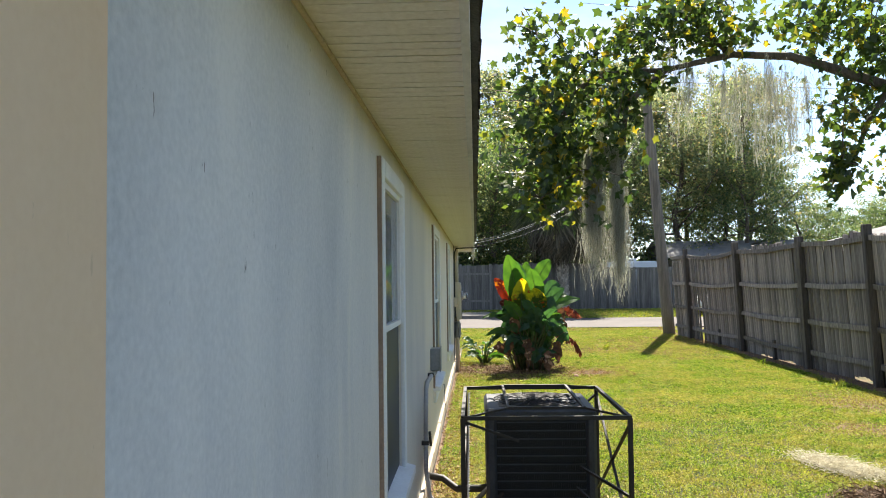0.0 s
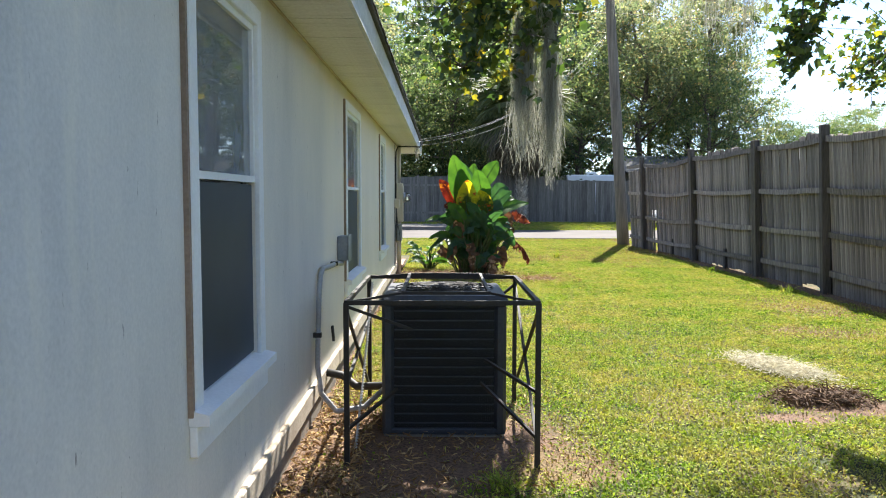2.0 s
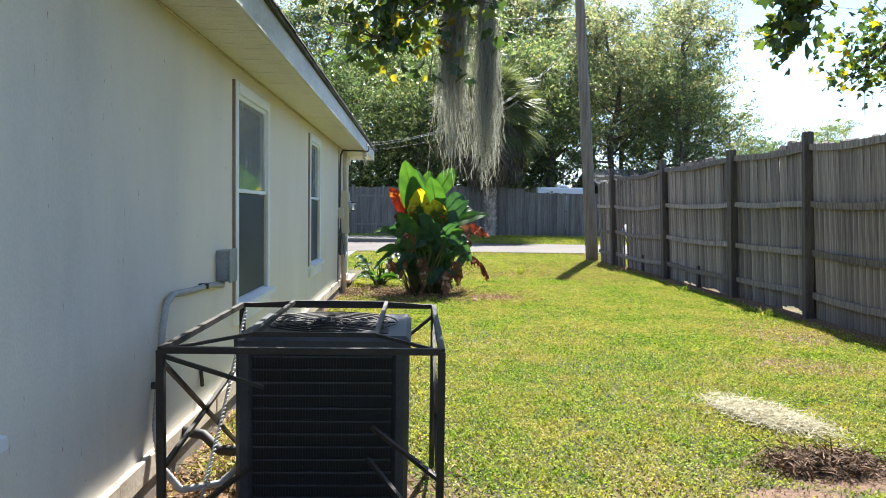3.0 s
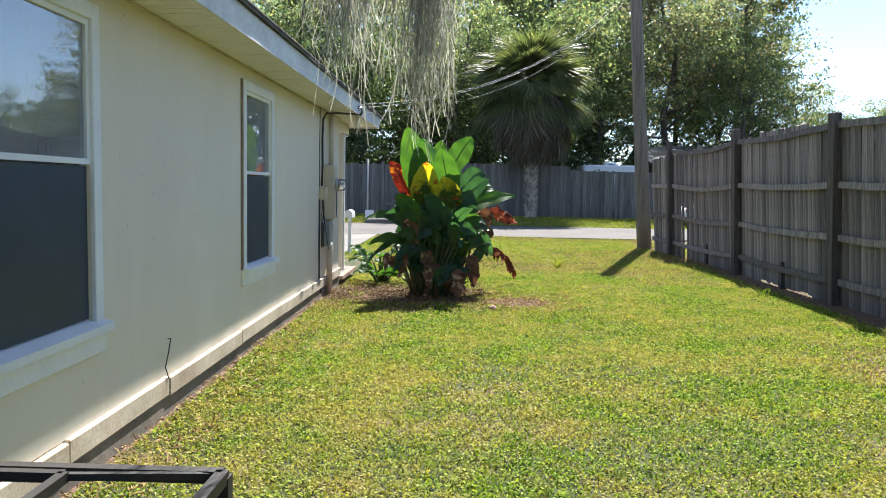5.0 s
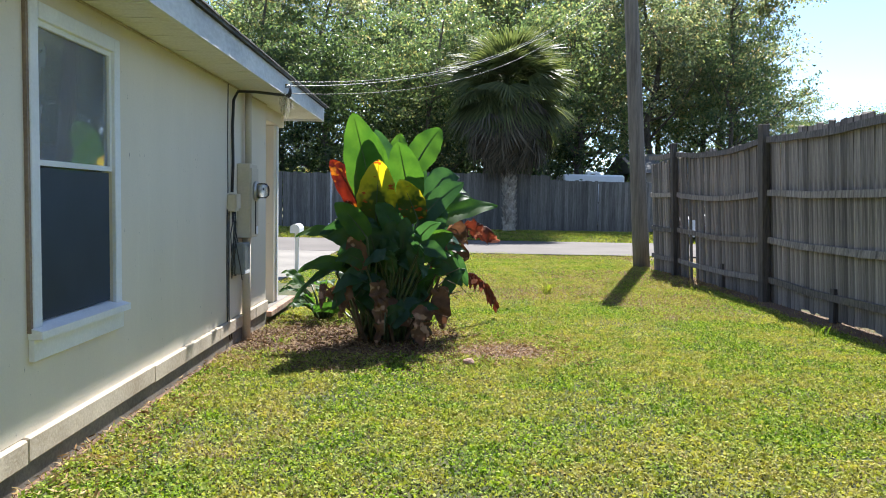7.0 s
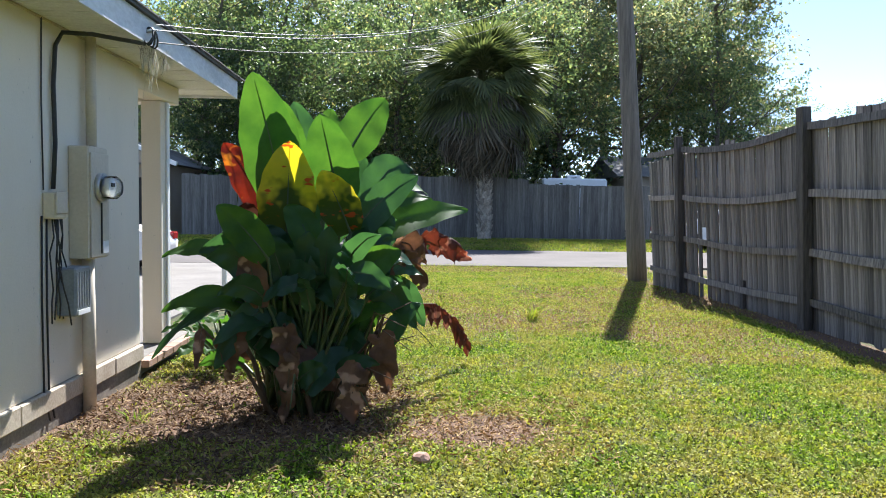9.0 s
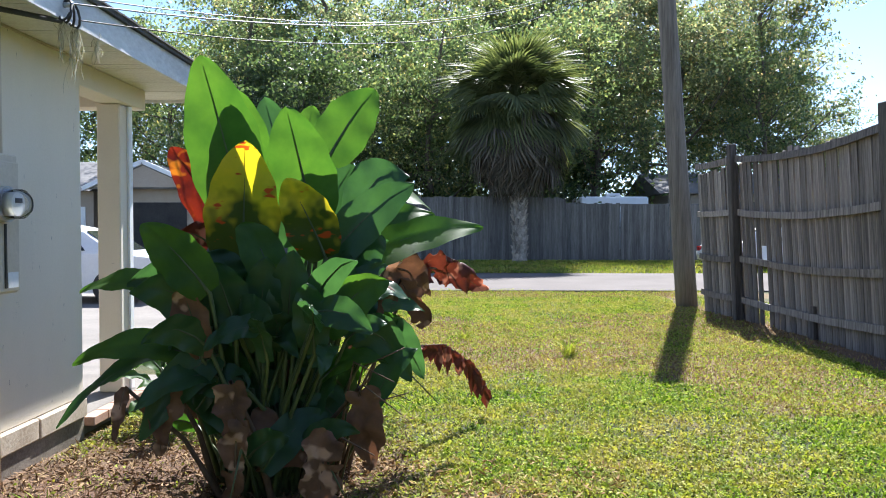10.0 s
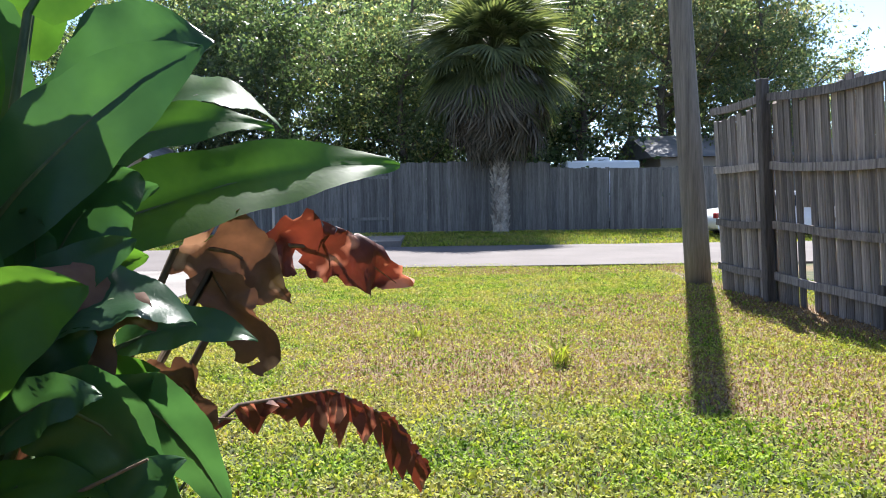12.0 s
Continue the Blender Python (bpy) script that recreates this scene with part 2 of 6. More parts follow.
GRASS = lawn_leaf("grass_blade", [(0.0, (0.045, 0.085, 0.012)), (0.35, (0.15, 0.22, 0.028)), (0.75, (0.33, 0.40, 0.07)), (0.94, (0.48, 0.47, 0.16)), (1.0, (0.44, 0.32, 0.16))], (0.50, 0.38, 0.15), (0.86, 1.0, 0.72))
HAY = foliage("bleached_moss", [(0.0, (0.38, 0.35, 0.25)), (1.0, (0.68, 0.64, 0.50))], 0.95, 0.4, (1.0, 0.97, 0.88))
LITTER = foliage("dead_twig", [(0.0, (0.04, 0.024, 0.014)), (0.8, (0.14, 0.08, 0.05)), (1.0, (0.30, 0.20, 0.12))], 0.9, 0.05)
LEAF_FALL = foliage("fallen_leaf", [(0.0, (0.05, 0.03, 0.016)), (0.6, (0.17, 0.10, 0.05)), (1.0, (0.36, 0.25, 0.13))], 0.9, 0.08, (1.1, 1.0, 0.8))
STRAW = foliage("dry_litter", [(0.0, (0.13, 0.066, 0.024)), (0.6, (0.32, 0.19, 0.075)), (1.0, (0.48, 0.36, 0.17))], 0.9, 0.1, (1.1, 1.0, 0.8))
PALM_BOOT = surface("palm_boot", (0.15, 0.13, 0.11), (0.44, 0.40, 0.34), (1, 1, 1), 6, 30, 0.95, 0.5, 0.02, island=0.3)


def blade(name, lit, deep, tint, amount, rough=0.35, patch=0.0, patch_colour=(0.5, 0.1, 0.02)):
    """A broad leaf: fine veining and blotches; light shines through."""
    m, n, l, p = nodes_of(name)
    v = stretched(n, l, (1, 1, 1))
    c = ramp(n, l, noise_of(n, l, v, 5, 4), [(0.3, deep), (0.7, lit)])
    if patch:
        c = mix(n, l, ramp(n, l, noise_of(n, l, v, 7, 2), [(0.62 - patch, (0, 0, 0)), (0.68 - patch, (1, 1, 1))]), c, patch_colour)
    l.new(c, p.inputs["Base Color"])
    p.inputs["Roughness"].default_value = rough
    p.inputs["Specular IOR Level"].default_value = 0.3
    bump(n, l, p, noise_of(n, l, v, 90, 2), 0.15, 0.003)
    t = n.new("ShaderNodeBsdfTranslucent")
    l.new(mix(n, l, 1.0, c, tint, "MULTIPLY"), t.inputs["Color"])
    s = n.new("ShaderNodeMixShader")
    s.inputs["Fac"].default_value = amount
    l.new(p.outputs["BSDF"], s.inputs[1])
    l.new(t.outputs["BSDF"], s.inputs[2])
    l.new(s.outputs["Shader"], n["Material Output"].inputs["Surface"])
    return m


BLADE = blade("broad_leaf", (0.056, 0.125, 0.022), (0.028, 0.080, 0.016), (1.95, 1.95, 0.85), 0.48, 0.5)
# darker copy of BLADE: shade among lower and inner leaves put into the colour
BLADE_SHADED = blade("broad_leaf_shaded", (0.046, 0.098, 0.042), (0.026, 0.062, 0.030), (1.6, 1.9, 0.9), 0.40, 0.30)


def turning_blade():
    """A leaf that turns: green towards its base, painted darker there for its neighbours' shade, yellow above, with red
    blotches.
    """
    m = blade("broad_leaf_yellow", (0.60, 0.46, 0.02), (0.42, 0.38, 0.02), (1.5, 1.4, 0.5), 0.5, 0.45, 0.0)
    n, l = m.node_tree.nodes, m.node_tree.links
    p = n["Principled BSDF"]
    c = p.inputs["Base Color"].links[0].from_socket
    v = stretched(n, l, (1, 1, 1))
    sep = n.new("ShaderNodeSeparateXYZ")
    l.new(v, sep.inputs["Vector"])
    a = n.new("ShaderNodeMath")
    a.operation = "MULTIPLY_ADD"
    l.new(noise_of(n, l, v, 6, 2), a.inputs[0])
    a.inputs[1].default_value = 0.7
    l.new(sep.outputs["Z"], a.inputs[2])
    k = n.new("ShaderNodeMapRange")
    k.inputs["From Min"].default_value, k.inputs["From Max"].default_value = 1.44, 1.57
    l.new(a.outputs[0], k.inputs["Value"])
    # dark olive base: green leaf plus the shade of leaves around it
    c2 = mix(n, l, k.outputs["Result"], (0.045, 0.070, 0.012), c)
    red = ramp(n, l, noise_of(n, l, stretched(n, l, (6, 6, 14)), 1.2, 2), [(0.62, (0, 0, 0)), (0.67, (1, 1, 1))])
    c2 = mix(n, l, red, c2, (0.40, 0.06, 0.012))
    l.new(c2, p.inputs["Base Color"])
    for q in n:
        if q.type == "BSDF_TRANSLUCENT":
            l.new(mix(n, l, 1.0, c2, (1.7, 1.6, 0.7), "MULTIPLY"), q.inputs["Color"])
    return m


BLADE_YELLOW = turning_blade()
BLADE_RED = blade("broad_leaf_red", (0.24, 0.030, 0.012), (0.08, 0.012, 0.010), (1.7, 1.1, 0.7), 0.27, 0.45, 0.05, (0.55, 0.24, 0.02))
BLADE_DRY = blade("broad_leaf_dry", (0.21, 0.115, 0.068), (0.07, 0.04, 0.026), (1.3, 1.0, 0.8), 0.2, 0.75, 0.04, (0.40, 0.26, 0.18))
BLADE_RUST = blade("broad_leaf_rust", (0.15, 0.038, 0.022), (0.05, 0.017, 0.012), (1.5, 1.0, 0.8), 0.22, 0.6, 0.05, (0.45, 0.22, 0.15))
STALK = surface("leaf_stalk", (0.022, 0.042, 0.012), (0.085, 0.115, 0.036), (1, 1, 0.3), 5, 40, 0.5, 0.2, 0.003)
STALK_DRY = surface("dry_stalk", (0.05, 0.032, 0.02), (0.18, 0.115, 0.065), (1, 1, 0.3), 5, 40, 0.85, 0.3, 0.003)


# ---- mesh helpers ----
def box(bm, x0, x1, y0, y1, z0, z1, bevel=0.0):
    r = bmesh.ops.create_cube(bm, size=1)
    bmesh.ops.scale(bm, vec=(abs(x1 - x0), abs(y1 - y0), abs(z1 - z0)), verts=r["verts"])
    bmesh.ops.translate(bm, vec=((x0 + x1) / 2, (y0 + y1) / 2, (z0 + z1) / 2), verts=r["verts"])
    if bevel:
        edges = list({e for v in r["verts"] for e in v.link_edges})
        bmesh.ops.bevel(bm, geom=edges, offset=bevel, segments=1, affect="EDGES")
    return bm


def boxed(x0, x1, y0, y1, z0, z1, bevel=0.0):
    return box(bmesh.new(), x0, x1, y0, y1, z0, z1, bevel)


def tube(bm, pts, radii, sides=8, cap=True):
    """A round tapered bar along pts."""
    pts = [Vector(p) for p in pts]
    if isinstance(radii, (int, float)):
        radii = [radii] * len(pts)
    rings = []
    side = None
    for i, p in enumerate(pts):
        d = (pts[min(i + 1, len(pts) - 1)] - pts[max(i - 1, 0)]).normalized()
        if side is None:
            side = d.cross(Vector((0.31, 0.17, 0.93)))
            if side.length < 0.05:
                side = d.cross(Vector((1, 0, 0)))
        side = (side - d * side.dot(d)).normalized()
        up = d.cross(side)
        rings.append([bm.verts.new(p + (side * math.cos(a) + up * math.sin(a)) * radii[i]) for a in (2 * math.pi * k / sides for k in range(sides))])
    for a, b in zip(rings, rings[1:]):
        for k in range(sides):
            f = bm.faces.new((a[k], a[(k + 1) % sides], b[(k + 1) % sides], b[k]))
            f.smooth = True
    if cap:
        bm.faces.new(list(reversed(rings[0])))
        bm.faces.new(rings[-1])
    return bm


def bar(bm, a, b, w):
    """A square bar from a to b."""
    a, b = Vector(a), Vector(b)
    d = (b - a).normalized()
    s = d.cross(Vector((0, 0, 1)))
    if s.length < 0.01:
        s = Vector((1, 0, 0))
    s.normalize()
    u = d.cross(s)
    rings = [[bm.verts.new(p + s * (i * w / 2) + u * (j * w / 2)) for i, j in ((-1, -1), (1, -1), (1, 1), (-1, 1))] for p in (a, b)]
    for k in range(4):
        bm.faces.new((rings[0][k], rings[0][(k + 1) % 4], rings[1][(k + 1) % 4], rings[1][k]))
    bm.faces.new(list(reversed(rings[0])))
    bm.faces.new(rings[1])
    return bm


def finish(name, bm, material):
    bmesh.ops.recalc_face_normals(bm, faces=bm.faces)
    me = bpy.data.meshes.new(name)
    bm.to_mesh(me)
    bm.free()
    me.materials.append(material)
    return me


def part(name, bm, material, parent, label=""):
    ob = new(name, finish(name, bm, material))
    ob.parent = parent
    if label:
        ob["label"] = label
    return ob


def part_mesh(name, me, parent, m=None):
    ob = new(name, me)
    ob.parent = parent
    if m is not None:
        ob.matrix_local = m
    return ob


def thing(name, label, category, group="", kind="", at=(0, 0, 0)):
    ob = new(name)
    ob.location = at
    ob.empty_display_size = 0.1
    return tagged(ob, label, category, group, kind)


def solid(name, bm, material, label="", category="", group="", kind=""):
    return tagged(new(name, finish(name, bm, material)), label, category, group, kind)


def from_arrays(name, verts, faces, material, smooth=False):
    me = bpy.data.meshes.new(name)
    me.from_pydata([tuple(v) for v in verts], [], [tuple(f) for f in faces])
    me.materials.append(material)
    if smooth:
        me.shade_smooth()
    me.update()
    return me


def leaf_mesh(name, centres, sizes, material, rng, slim=0.55, droop=0.3, flat=0.0):
    """Many small folded leaves, each a loose piece of two triangles, at the given places."""
    c = np.asarray(centres, float)
    k = len(c)
    s = np.asarray(sizes, float).reshape(-1, 1)
    d = rng.normal(size=(k, 3))
    d[:, 2] = d[:, 2] * (1 - flat) - droop
    d /= np.linalg.norm(d, axis=1, keepdims=True) + 1e-9
    u = rng.normal(size=(k, 3))
    u[:, 2] *= (1 - flat)
    u -= d * (u * d).sum(1, keepdims=True)
    u /= np.linalg.norm(u, axis=1, keepdims=True) + 1e-9
    w = np.cross(d, u)
    v = np.empty((k, 4, 3))
    v[:, 0] = c - d * s * 0.5
    v[:, 1] = c + u * s * slim * 0.5 + w * s * 0.1
    v[:, 2] = c + d * s * 0.5
    v[:, 3] = c - u * s * slim * 0.5 + w * s * 0.1
    me = bpy.data.meshes.new(name)
    me.vertices.add(k * 4)
    me.vertices.foreach_set("co", v.reshape(-1))
    me.loops.add(k * 4)
    me.loops.foreach_set("vertex_index", np.arange(k * 4, dtype=np.int32))
    me.polygons.add(k)
    me.polygons.foreach_set("loop_start", np.arange(0, k * 4, 4, dtype=np.int32))
    me.polygons.foreach_set("loop_total", np.full(k, 4, dtype=np.int32))
    me.update(calc_edges=True)
    me.materials.append(material)
    return me


# ---- ground ----
GROUND = -0.30
WALL_X = -0.27


def ground_z(x, y):
    rise = 0.045 * math.exp(-max(0.0, x - WALL_X) / 0.35) * min(1.0, max(0.0, (16.0 - y) / 3.0)) if x < 2 and y < 16 else 0.0
    far = 0.17 * min(1.0, max(0.0, (y - 34.6) / 4.0))
    return GROUND + rise + far + 0.018 * noise.noise((x * 0.5, y * 0.5, 0.3)) + 0.008 * noise.noise((x * 2.1, y * 2.1, 4.0))


def ground_material():
    m, n, l, p = nodes_of("lawn_soil")
    co = n.new("ShaderNodeTexCoord")
    v = co.outputs["Object"]
    big, mid, fine = noise_of(n, l, v, 0.55, 4), noise_of(n, l, v, 3.2, 5), noise_of(n, l, v, 55, 4)
    # green kept very dark: shade between the grass leaves put into the soil
    green = ramp(n, l, mid, [(0.3, (0.022, 0.034, 0.008)), (0.5, (0.042, 0.052, 0.011)), (0.7, (0.085, 0.075, 0.022))])
    straw = ramp(n, l, fine, [(0.3, (0.075, 0.046, 0.02)), (0.7, (0.20, 0.135, 0.06))])
    f = ramp(n, l, mix(n, l, 0.35, big, mid), [(0.50, (0, 0, 0)), (0.64, (1, 1, 1))])
    c = mix(n, l, f, green, straw)
    dirt = ramp(n, l, fine, [(0.3, (0.048, 0.028, 0.018)), (0.7, (0.22, 0.128, 0.078))])
    # bare soil beside the house, round the condenser and under the big plant; painted fence shade
    sep = n.new("ShaderNodeSeparateXYZ")
    l.new(v, sep.inputs["Vector"])

    def blob(cx, cy, rx, ry, soft=0.45):
        out = None
        for s, cc, r in (("X", cx, rx), ("Y", cy, ry)):
            a = n.new("ShaderNodeMath")
            a.operation = "SUBTRACT"
            l.new(sep.outputs[s], a.inputs[0])
            a.inputs[1].default_value = cc
            b = n.new("ShaderNodeMath")
            b.operation = "DIVIDE"
            l.new(a.outputs[0], b.inputs[0])
            b.inputs[1].default_value = r
            q = n.new("ShaderNodeMath")
            q.operation = "MULTIPLY"
            l.new(b.outputs[0], q.inputs[0])
            l.new(b.outputs[0], q.inputs[1])
            if out is None:
                out = q.outputs[0]
            else:
                s2 = n.new("ShaderNodeMath")
                l.new(out, s2.inputs[0])
                l.new(q.outputs[0], s2.inputs[1])
                out = s2.outputs[0]
        wob = n.new("ShaderNodeMath")
        wob.operation = "MULTIPLY_ADD"
        l.new(mid, wob.inputs[0])
        wob.inputs[1].default_value = 1.6
        wob.inputs[2].default_value = -0.8
        t = n.new("ShaderNodeMath")
        l.new(out, t.inputs[0])
        l.new(wob.outputs[0], t.inputs[1])
        k = n.new("ShaderNodeMapRange")
        k.inputs["From Min"].default_value, k.inputs["From Max"].default_value = 1.0 + soft, 1.0 - soft
        l.new(t.outputs[0], k.inputs["Value"])
        return k.outputs["Result"]

    for spot in BARE_AND_SHADE:
        c = mix(n, l, blob(*spot), c, dirt)
    for spot in DRY:
        c = mix(n, l, blob(*spot), c, straw)
    l.new(c, p.inputs["Base Color"])
    p.inputs["Roughness"].default_value = 0.95
    bump(n, l, p, mix(n, l, 0.5, mid, fine), 0.6, 0.03)
    return m


# real bare spots; the last is a soil strip painted to widen the fence's shadow
BARE_AND_SHADE = [(0.45, 5.1, 0.95, 1.0), (-0.15, 3.0, 0.42, 3.0), (-0.27, 10.5, 0.05, 6.0), (0.7, 14.9, 1.15, 1.1), (2.3, 14.5, 0.5, 0.35), (3.5, 5.9, 0.45, 0.22), (3.0, 5.6, 0.3, 0.15), (6.5, 15.0, 0.25, 12.0)]
DRY = [(4.9, 9.0, 0.8, 0.5), (5.6, 11.0, 0.9, 1.4), (5.0, 18.5, 1.0, 2.0), (3.4, 19.6, 2.2, 1.6), (5.2, 21.5, 1.6, 2.2), (1.6, 21.5, 1.6, 1.2), (6.0, 22.0, 0.6, 2.5), (1.3, 4.7, 0.3, 0.3), (4.0, 26.9, 6.0, 0.8)]


def axis_steps(inner0, inner1, step, outer0, outer1):
    a = list(np.arange(inner0, inner1 + 1e-6, step))
    g = step
    while a[-1] < outer1:
        g *= 1.35
        a.append(min(outer1, a[-1] + g))
    g = step
    while a[0] > outer0:
        g *= 1.35
        a.insert(0, max(outer0, a[0] - g))
    return a


gx, gy = axis_steps(-1.0, 8.0, 0.16, -400, 400), axis_steps(-1.0, 29.0, 0.16, -300, 600)
gv = [(x, y, ground_z(x, y)) for y in gy for x in gx]
gf = [(j * len(gx) + i, j * len(gx) + i + 1, (j + 1) * len(gx) + i + 1, (j + 1) * len(gx) + i) for j in range(len(gy) - 1) for i in range(len(gx) - 1)]
LAWN = ground_material()
tagged(new("ground", from_arrays("ground", gv, gf, LAWN, True)), "patchy green and straw-coloured lawn with bare soil", "ground", kind="structure")


def strip(name, x0, x1, y0, y1, z, thick, material, label, category, cells=(60, 6), crown=0.0):
    nx, ny = cells
    bm = bmesh.new()
    grid = [[bm.verts.new((x0 + (x1 - x0) * i / nx, y0 + (y1 - y0) * j / ny + (0.07 * noise.noise((i * 0.9, j, 2.0)) if 0 in (j, j - ny) else 0), z + crown * math.sin(math.pi * j / ny))) for i in range(nx + 1)] for j in range(ny + 1)]
    for j in range(ny):
        for i in range(nx):
            bm.faces.new((grid[j][i], grid[j][i + 1], grid[j + 1][i + 1], grid[j + 1][i]))
    rim = [e for e in bm.edges if e.is_boundary]
    ext = bmesh.ops.extrude_edge_only(bm, edges=rim)
    bmesh.ops.translate(bm, vec=(0, 0, -thick), verts=[v for v in ext["geom"] if isinstance(v, bmesh.types.BMVert)])
    return solid(name, bm, material, label, category, kind="structure")


strip("road", -70, 90, 27.75, 34.3, GROUND + 0.035, 0.12, ASPHALT, "sun-bleached grey asphalt street", "road", (200, 6), 0.05)
strip("pavement", -7.5, -1.0, 17.6, 28.15, GROUND + 0.03, 0.12, CONCRETE, "pale concrete driveway beside the porch", "driveway", (12, 12))

strip("driveway_apron", -2.2, 1.5, 34.3, 39.4, GROUND + 0.19, 0.2, CONCRETE, "worn concrete apron in front of the gate across the street", "driveway", (10, 10))

# ---- the house ----
H_TOP = 2.18
WINDOWS = [("window_1", 3.05, 4.07), ("window_2", 7.19, 8.42), ("window_3", 10.93, 11.95)]
W_Z0, W_Z1 = 0.49, 1.975
IN_TRIM = 0.08
WALL_T = 0.20
WALL_END = 15.95


def wall_run(name, y0, y1, holes, material, label):
    """A stretch of the side wall with its window openings cut through."""
    bm = bmesh.new()
    y = y0
    for a, b in holes:
        box(bm, WALL_X - WALL_T, WALL_X, y, a, -0.02, H_TOP)
        box(bm, WALL_X - WALL_T, WALL_X, a, b, -0.02, W_Z0)
        box(bm, WALL_X - WALL_T, WALL_X, a, b, W_Z1, H_TOP)
        y = b
    box(bm, WALL_X - WALL_T, WALL_X, y, y1, -0.02, H_TOP)
    return solid(name, bm, material, label, "wall", kind="structure")


holes = [(a + IN_TRIM, b - IN_TRIM) for _, a, b in WINDOWS]
wall_run("wall_back", -5.0, 0.615, [], WALL_TAN, "tan painted stucco wall")
wall_run("wall_side", 0.615, WALL_END, holes, WALL, "cream stucco wall, grey and scuffed towards one end")
bm = bmesh.new()
box(bm, -9.0, WALL_X - WALL_T, WALL_END - 0.2, WALL_END, -0.02, H_TOP)
box(bm, -9.0, -8.8, -5.0, WALL_END - 0.2, -0.02, H_TOP)
box(bm, -8.8, WALL_X - WALL_T, -5.0, -4.8, -0.02, H_TOP)
solid("wall_front", bm, WALL, "cream painted stucco front wall", "wall", kind="structure")
solid("floor", boxed(-8.8, WALL_X - WALL_T - 0.01, -4.8, WALL_END - 0.2, -0.1, -0.03), DARK, "dim floor inside the house", "floor", kind="structure")
solid("ceiling", boxed(-8.8, WALL_X - WALL_T - 0.01, -4.8, WALL_END - 0.2, H_TOP - 0.06, H_TOP - 0.005), DARK, "dim ceiling inside the house", "ceiling", kind="structure")
# the projecting band at the foot of the stucco, and the block footing below it
bm = bmesh.new()
y = -5.0
rng = random.Random(4)
while y < WALL_END:
    y2 = min(WALL_END, y + rng.uniform(0.8, 1.7))
    t, lift = 0.028 + rng.uniform(-0.004, 0.006), rng.uniform(-0.006, 0.006)
    box(bm, WALL_X - 0.1, WALL_X + t, y, y2 - 0.004, -0.145 + lift, -0.022 + lift, 0.008)
    y = y2
solid("trim", bm, FOOTING, "uneven cream painted ledge along the wall foot", "ledge", kind="structure")
solid("footing", boxed(WALL_X - 0.3, WALL_X + 0.012, -5.0, WALL_END - 0.01, -0.5, -0.13), BLOCK, "dirty grey block footing", "footing", kind="structure")


def window_unit(name, y0, y1):
    x = WALL_X
    w = thing(name, "white-trimmed single-hung window with dark screen below", "window", "side windows", "structure")
    top = W_Z1 + IN_TRIM
    bm = bmesh.new()
    box(bm, x, x + 0.024, y0, y0 + IN_TRIM, W_Z0, top, 0.004)
    part("side_trim", bm, TRIM, w)
    part("side_trim", boxed(x, x + 0.024, y1 - IN_TRIM, y1, W_Z0, top, 0.004), TRIM, w)
    part("head_trim", boxed(x, x + 0.026, y0 + IN_TRIM + 0.001, y1 - IN_TRIM - 0.001, W_Z1, top, 0.004), TRIM, w)
    part("caulk_strip", boxed(x, x + 0.018, y0 - 0.022, y0 - 0.001, W_Z0 - 0.02, top), CAULK, w, "brown weathered strip beside the trim")
    # sloping sill with an apron below
    bm = bmesh.new()
    prof = [(x - 0.1, W_Z0 + 0.03), (x + 0.07, W_Z0 - 0.012), (x + 0.07, W_Z0 - 0.05), (x - 0.1, W_Z0 - 0.05)]
    a = [bm.verts.new((px, y0 - 0.015, pz)) for px, pz in prof]
    b = [bm.verts.new((px, y1 + 0.015, pz)) for px, pz in prof]
    for k in range(4):
        bm.faces.new((a[k], a[(k + 1) % 4], b[(k + 1) % 4], b[k]))
    bm.faces.new(a)
    bm.faces.new(b)
    part("window_sill", bm, TRIM, w)
    part("apron", boxed(x, x + 0.028, y0 - 0.012, y1 + 0.012, W_Z0 - 0.16, W_Z0 - 0.051, 0.004), TRIM, w)
    i0, i1, mid = y0 + IN_TRIM, y1 - IN_TRIM, 1.275
    fr = 0.028
    for lo, hi, dx, nm in ((mid, W_Z1, 0.004, "upper_sash"), (W_Z0 + 0.02, mid + 0.03, -0.03, "lower_sash")):
        bm = bmesh.new()
        box(bm, x + dx - 0.03, x + dx, i0, i0 + fr, lo, hi)
        box(bm, x + dx - 0.03, x + dx, i1 - fr, i1, lo, hi)
        box(bm, x + dx - 0.03, x + dx, i0 + fr, i1 - fr, lo, lo + fr)
        box(bm, x + dx - 0.03, x + dx, i0 + fr, i1 - fr, hi - fr, hi)
        s = part(nm, bm, TRIM, w)
        p = part("pane", boxed(x + dx - 0.019, x + dx - 0.015, i0 + fr, i1 - fr, lo + fr, hi - fr), PANE, s)
        p.visible_shadow = False
    part("screen", boxed(x - 0.012, x - 0.010, i0 + 0.015, i1 - 0.015, W_Z0 + 0.02, mid - 0.01), SCREEN, w, "dark insect screen over the lower sash")
    bm = bmesh.new()
    zz = W_Z0 + 0.06
    while zz < W_Z1 - 0.02:
        box(bm, x - 0.175, x - 0.145, i0 + 0.01, i1 - 0.01, zz, zz + 0.02)
        zz += 0.045
    part("blind", bm, BLIND, w, "closed slatted blind behind the glass")
    return w


for nm, a, b in WINDOWS:
    window_unit(nm, a, b)

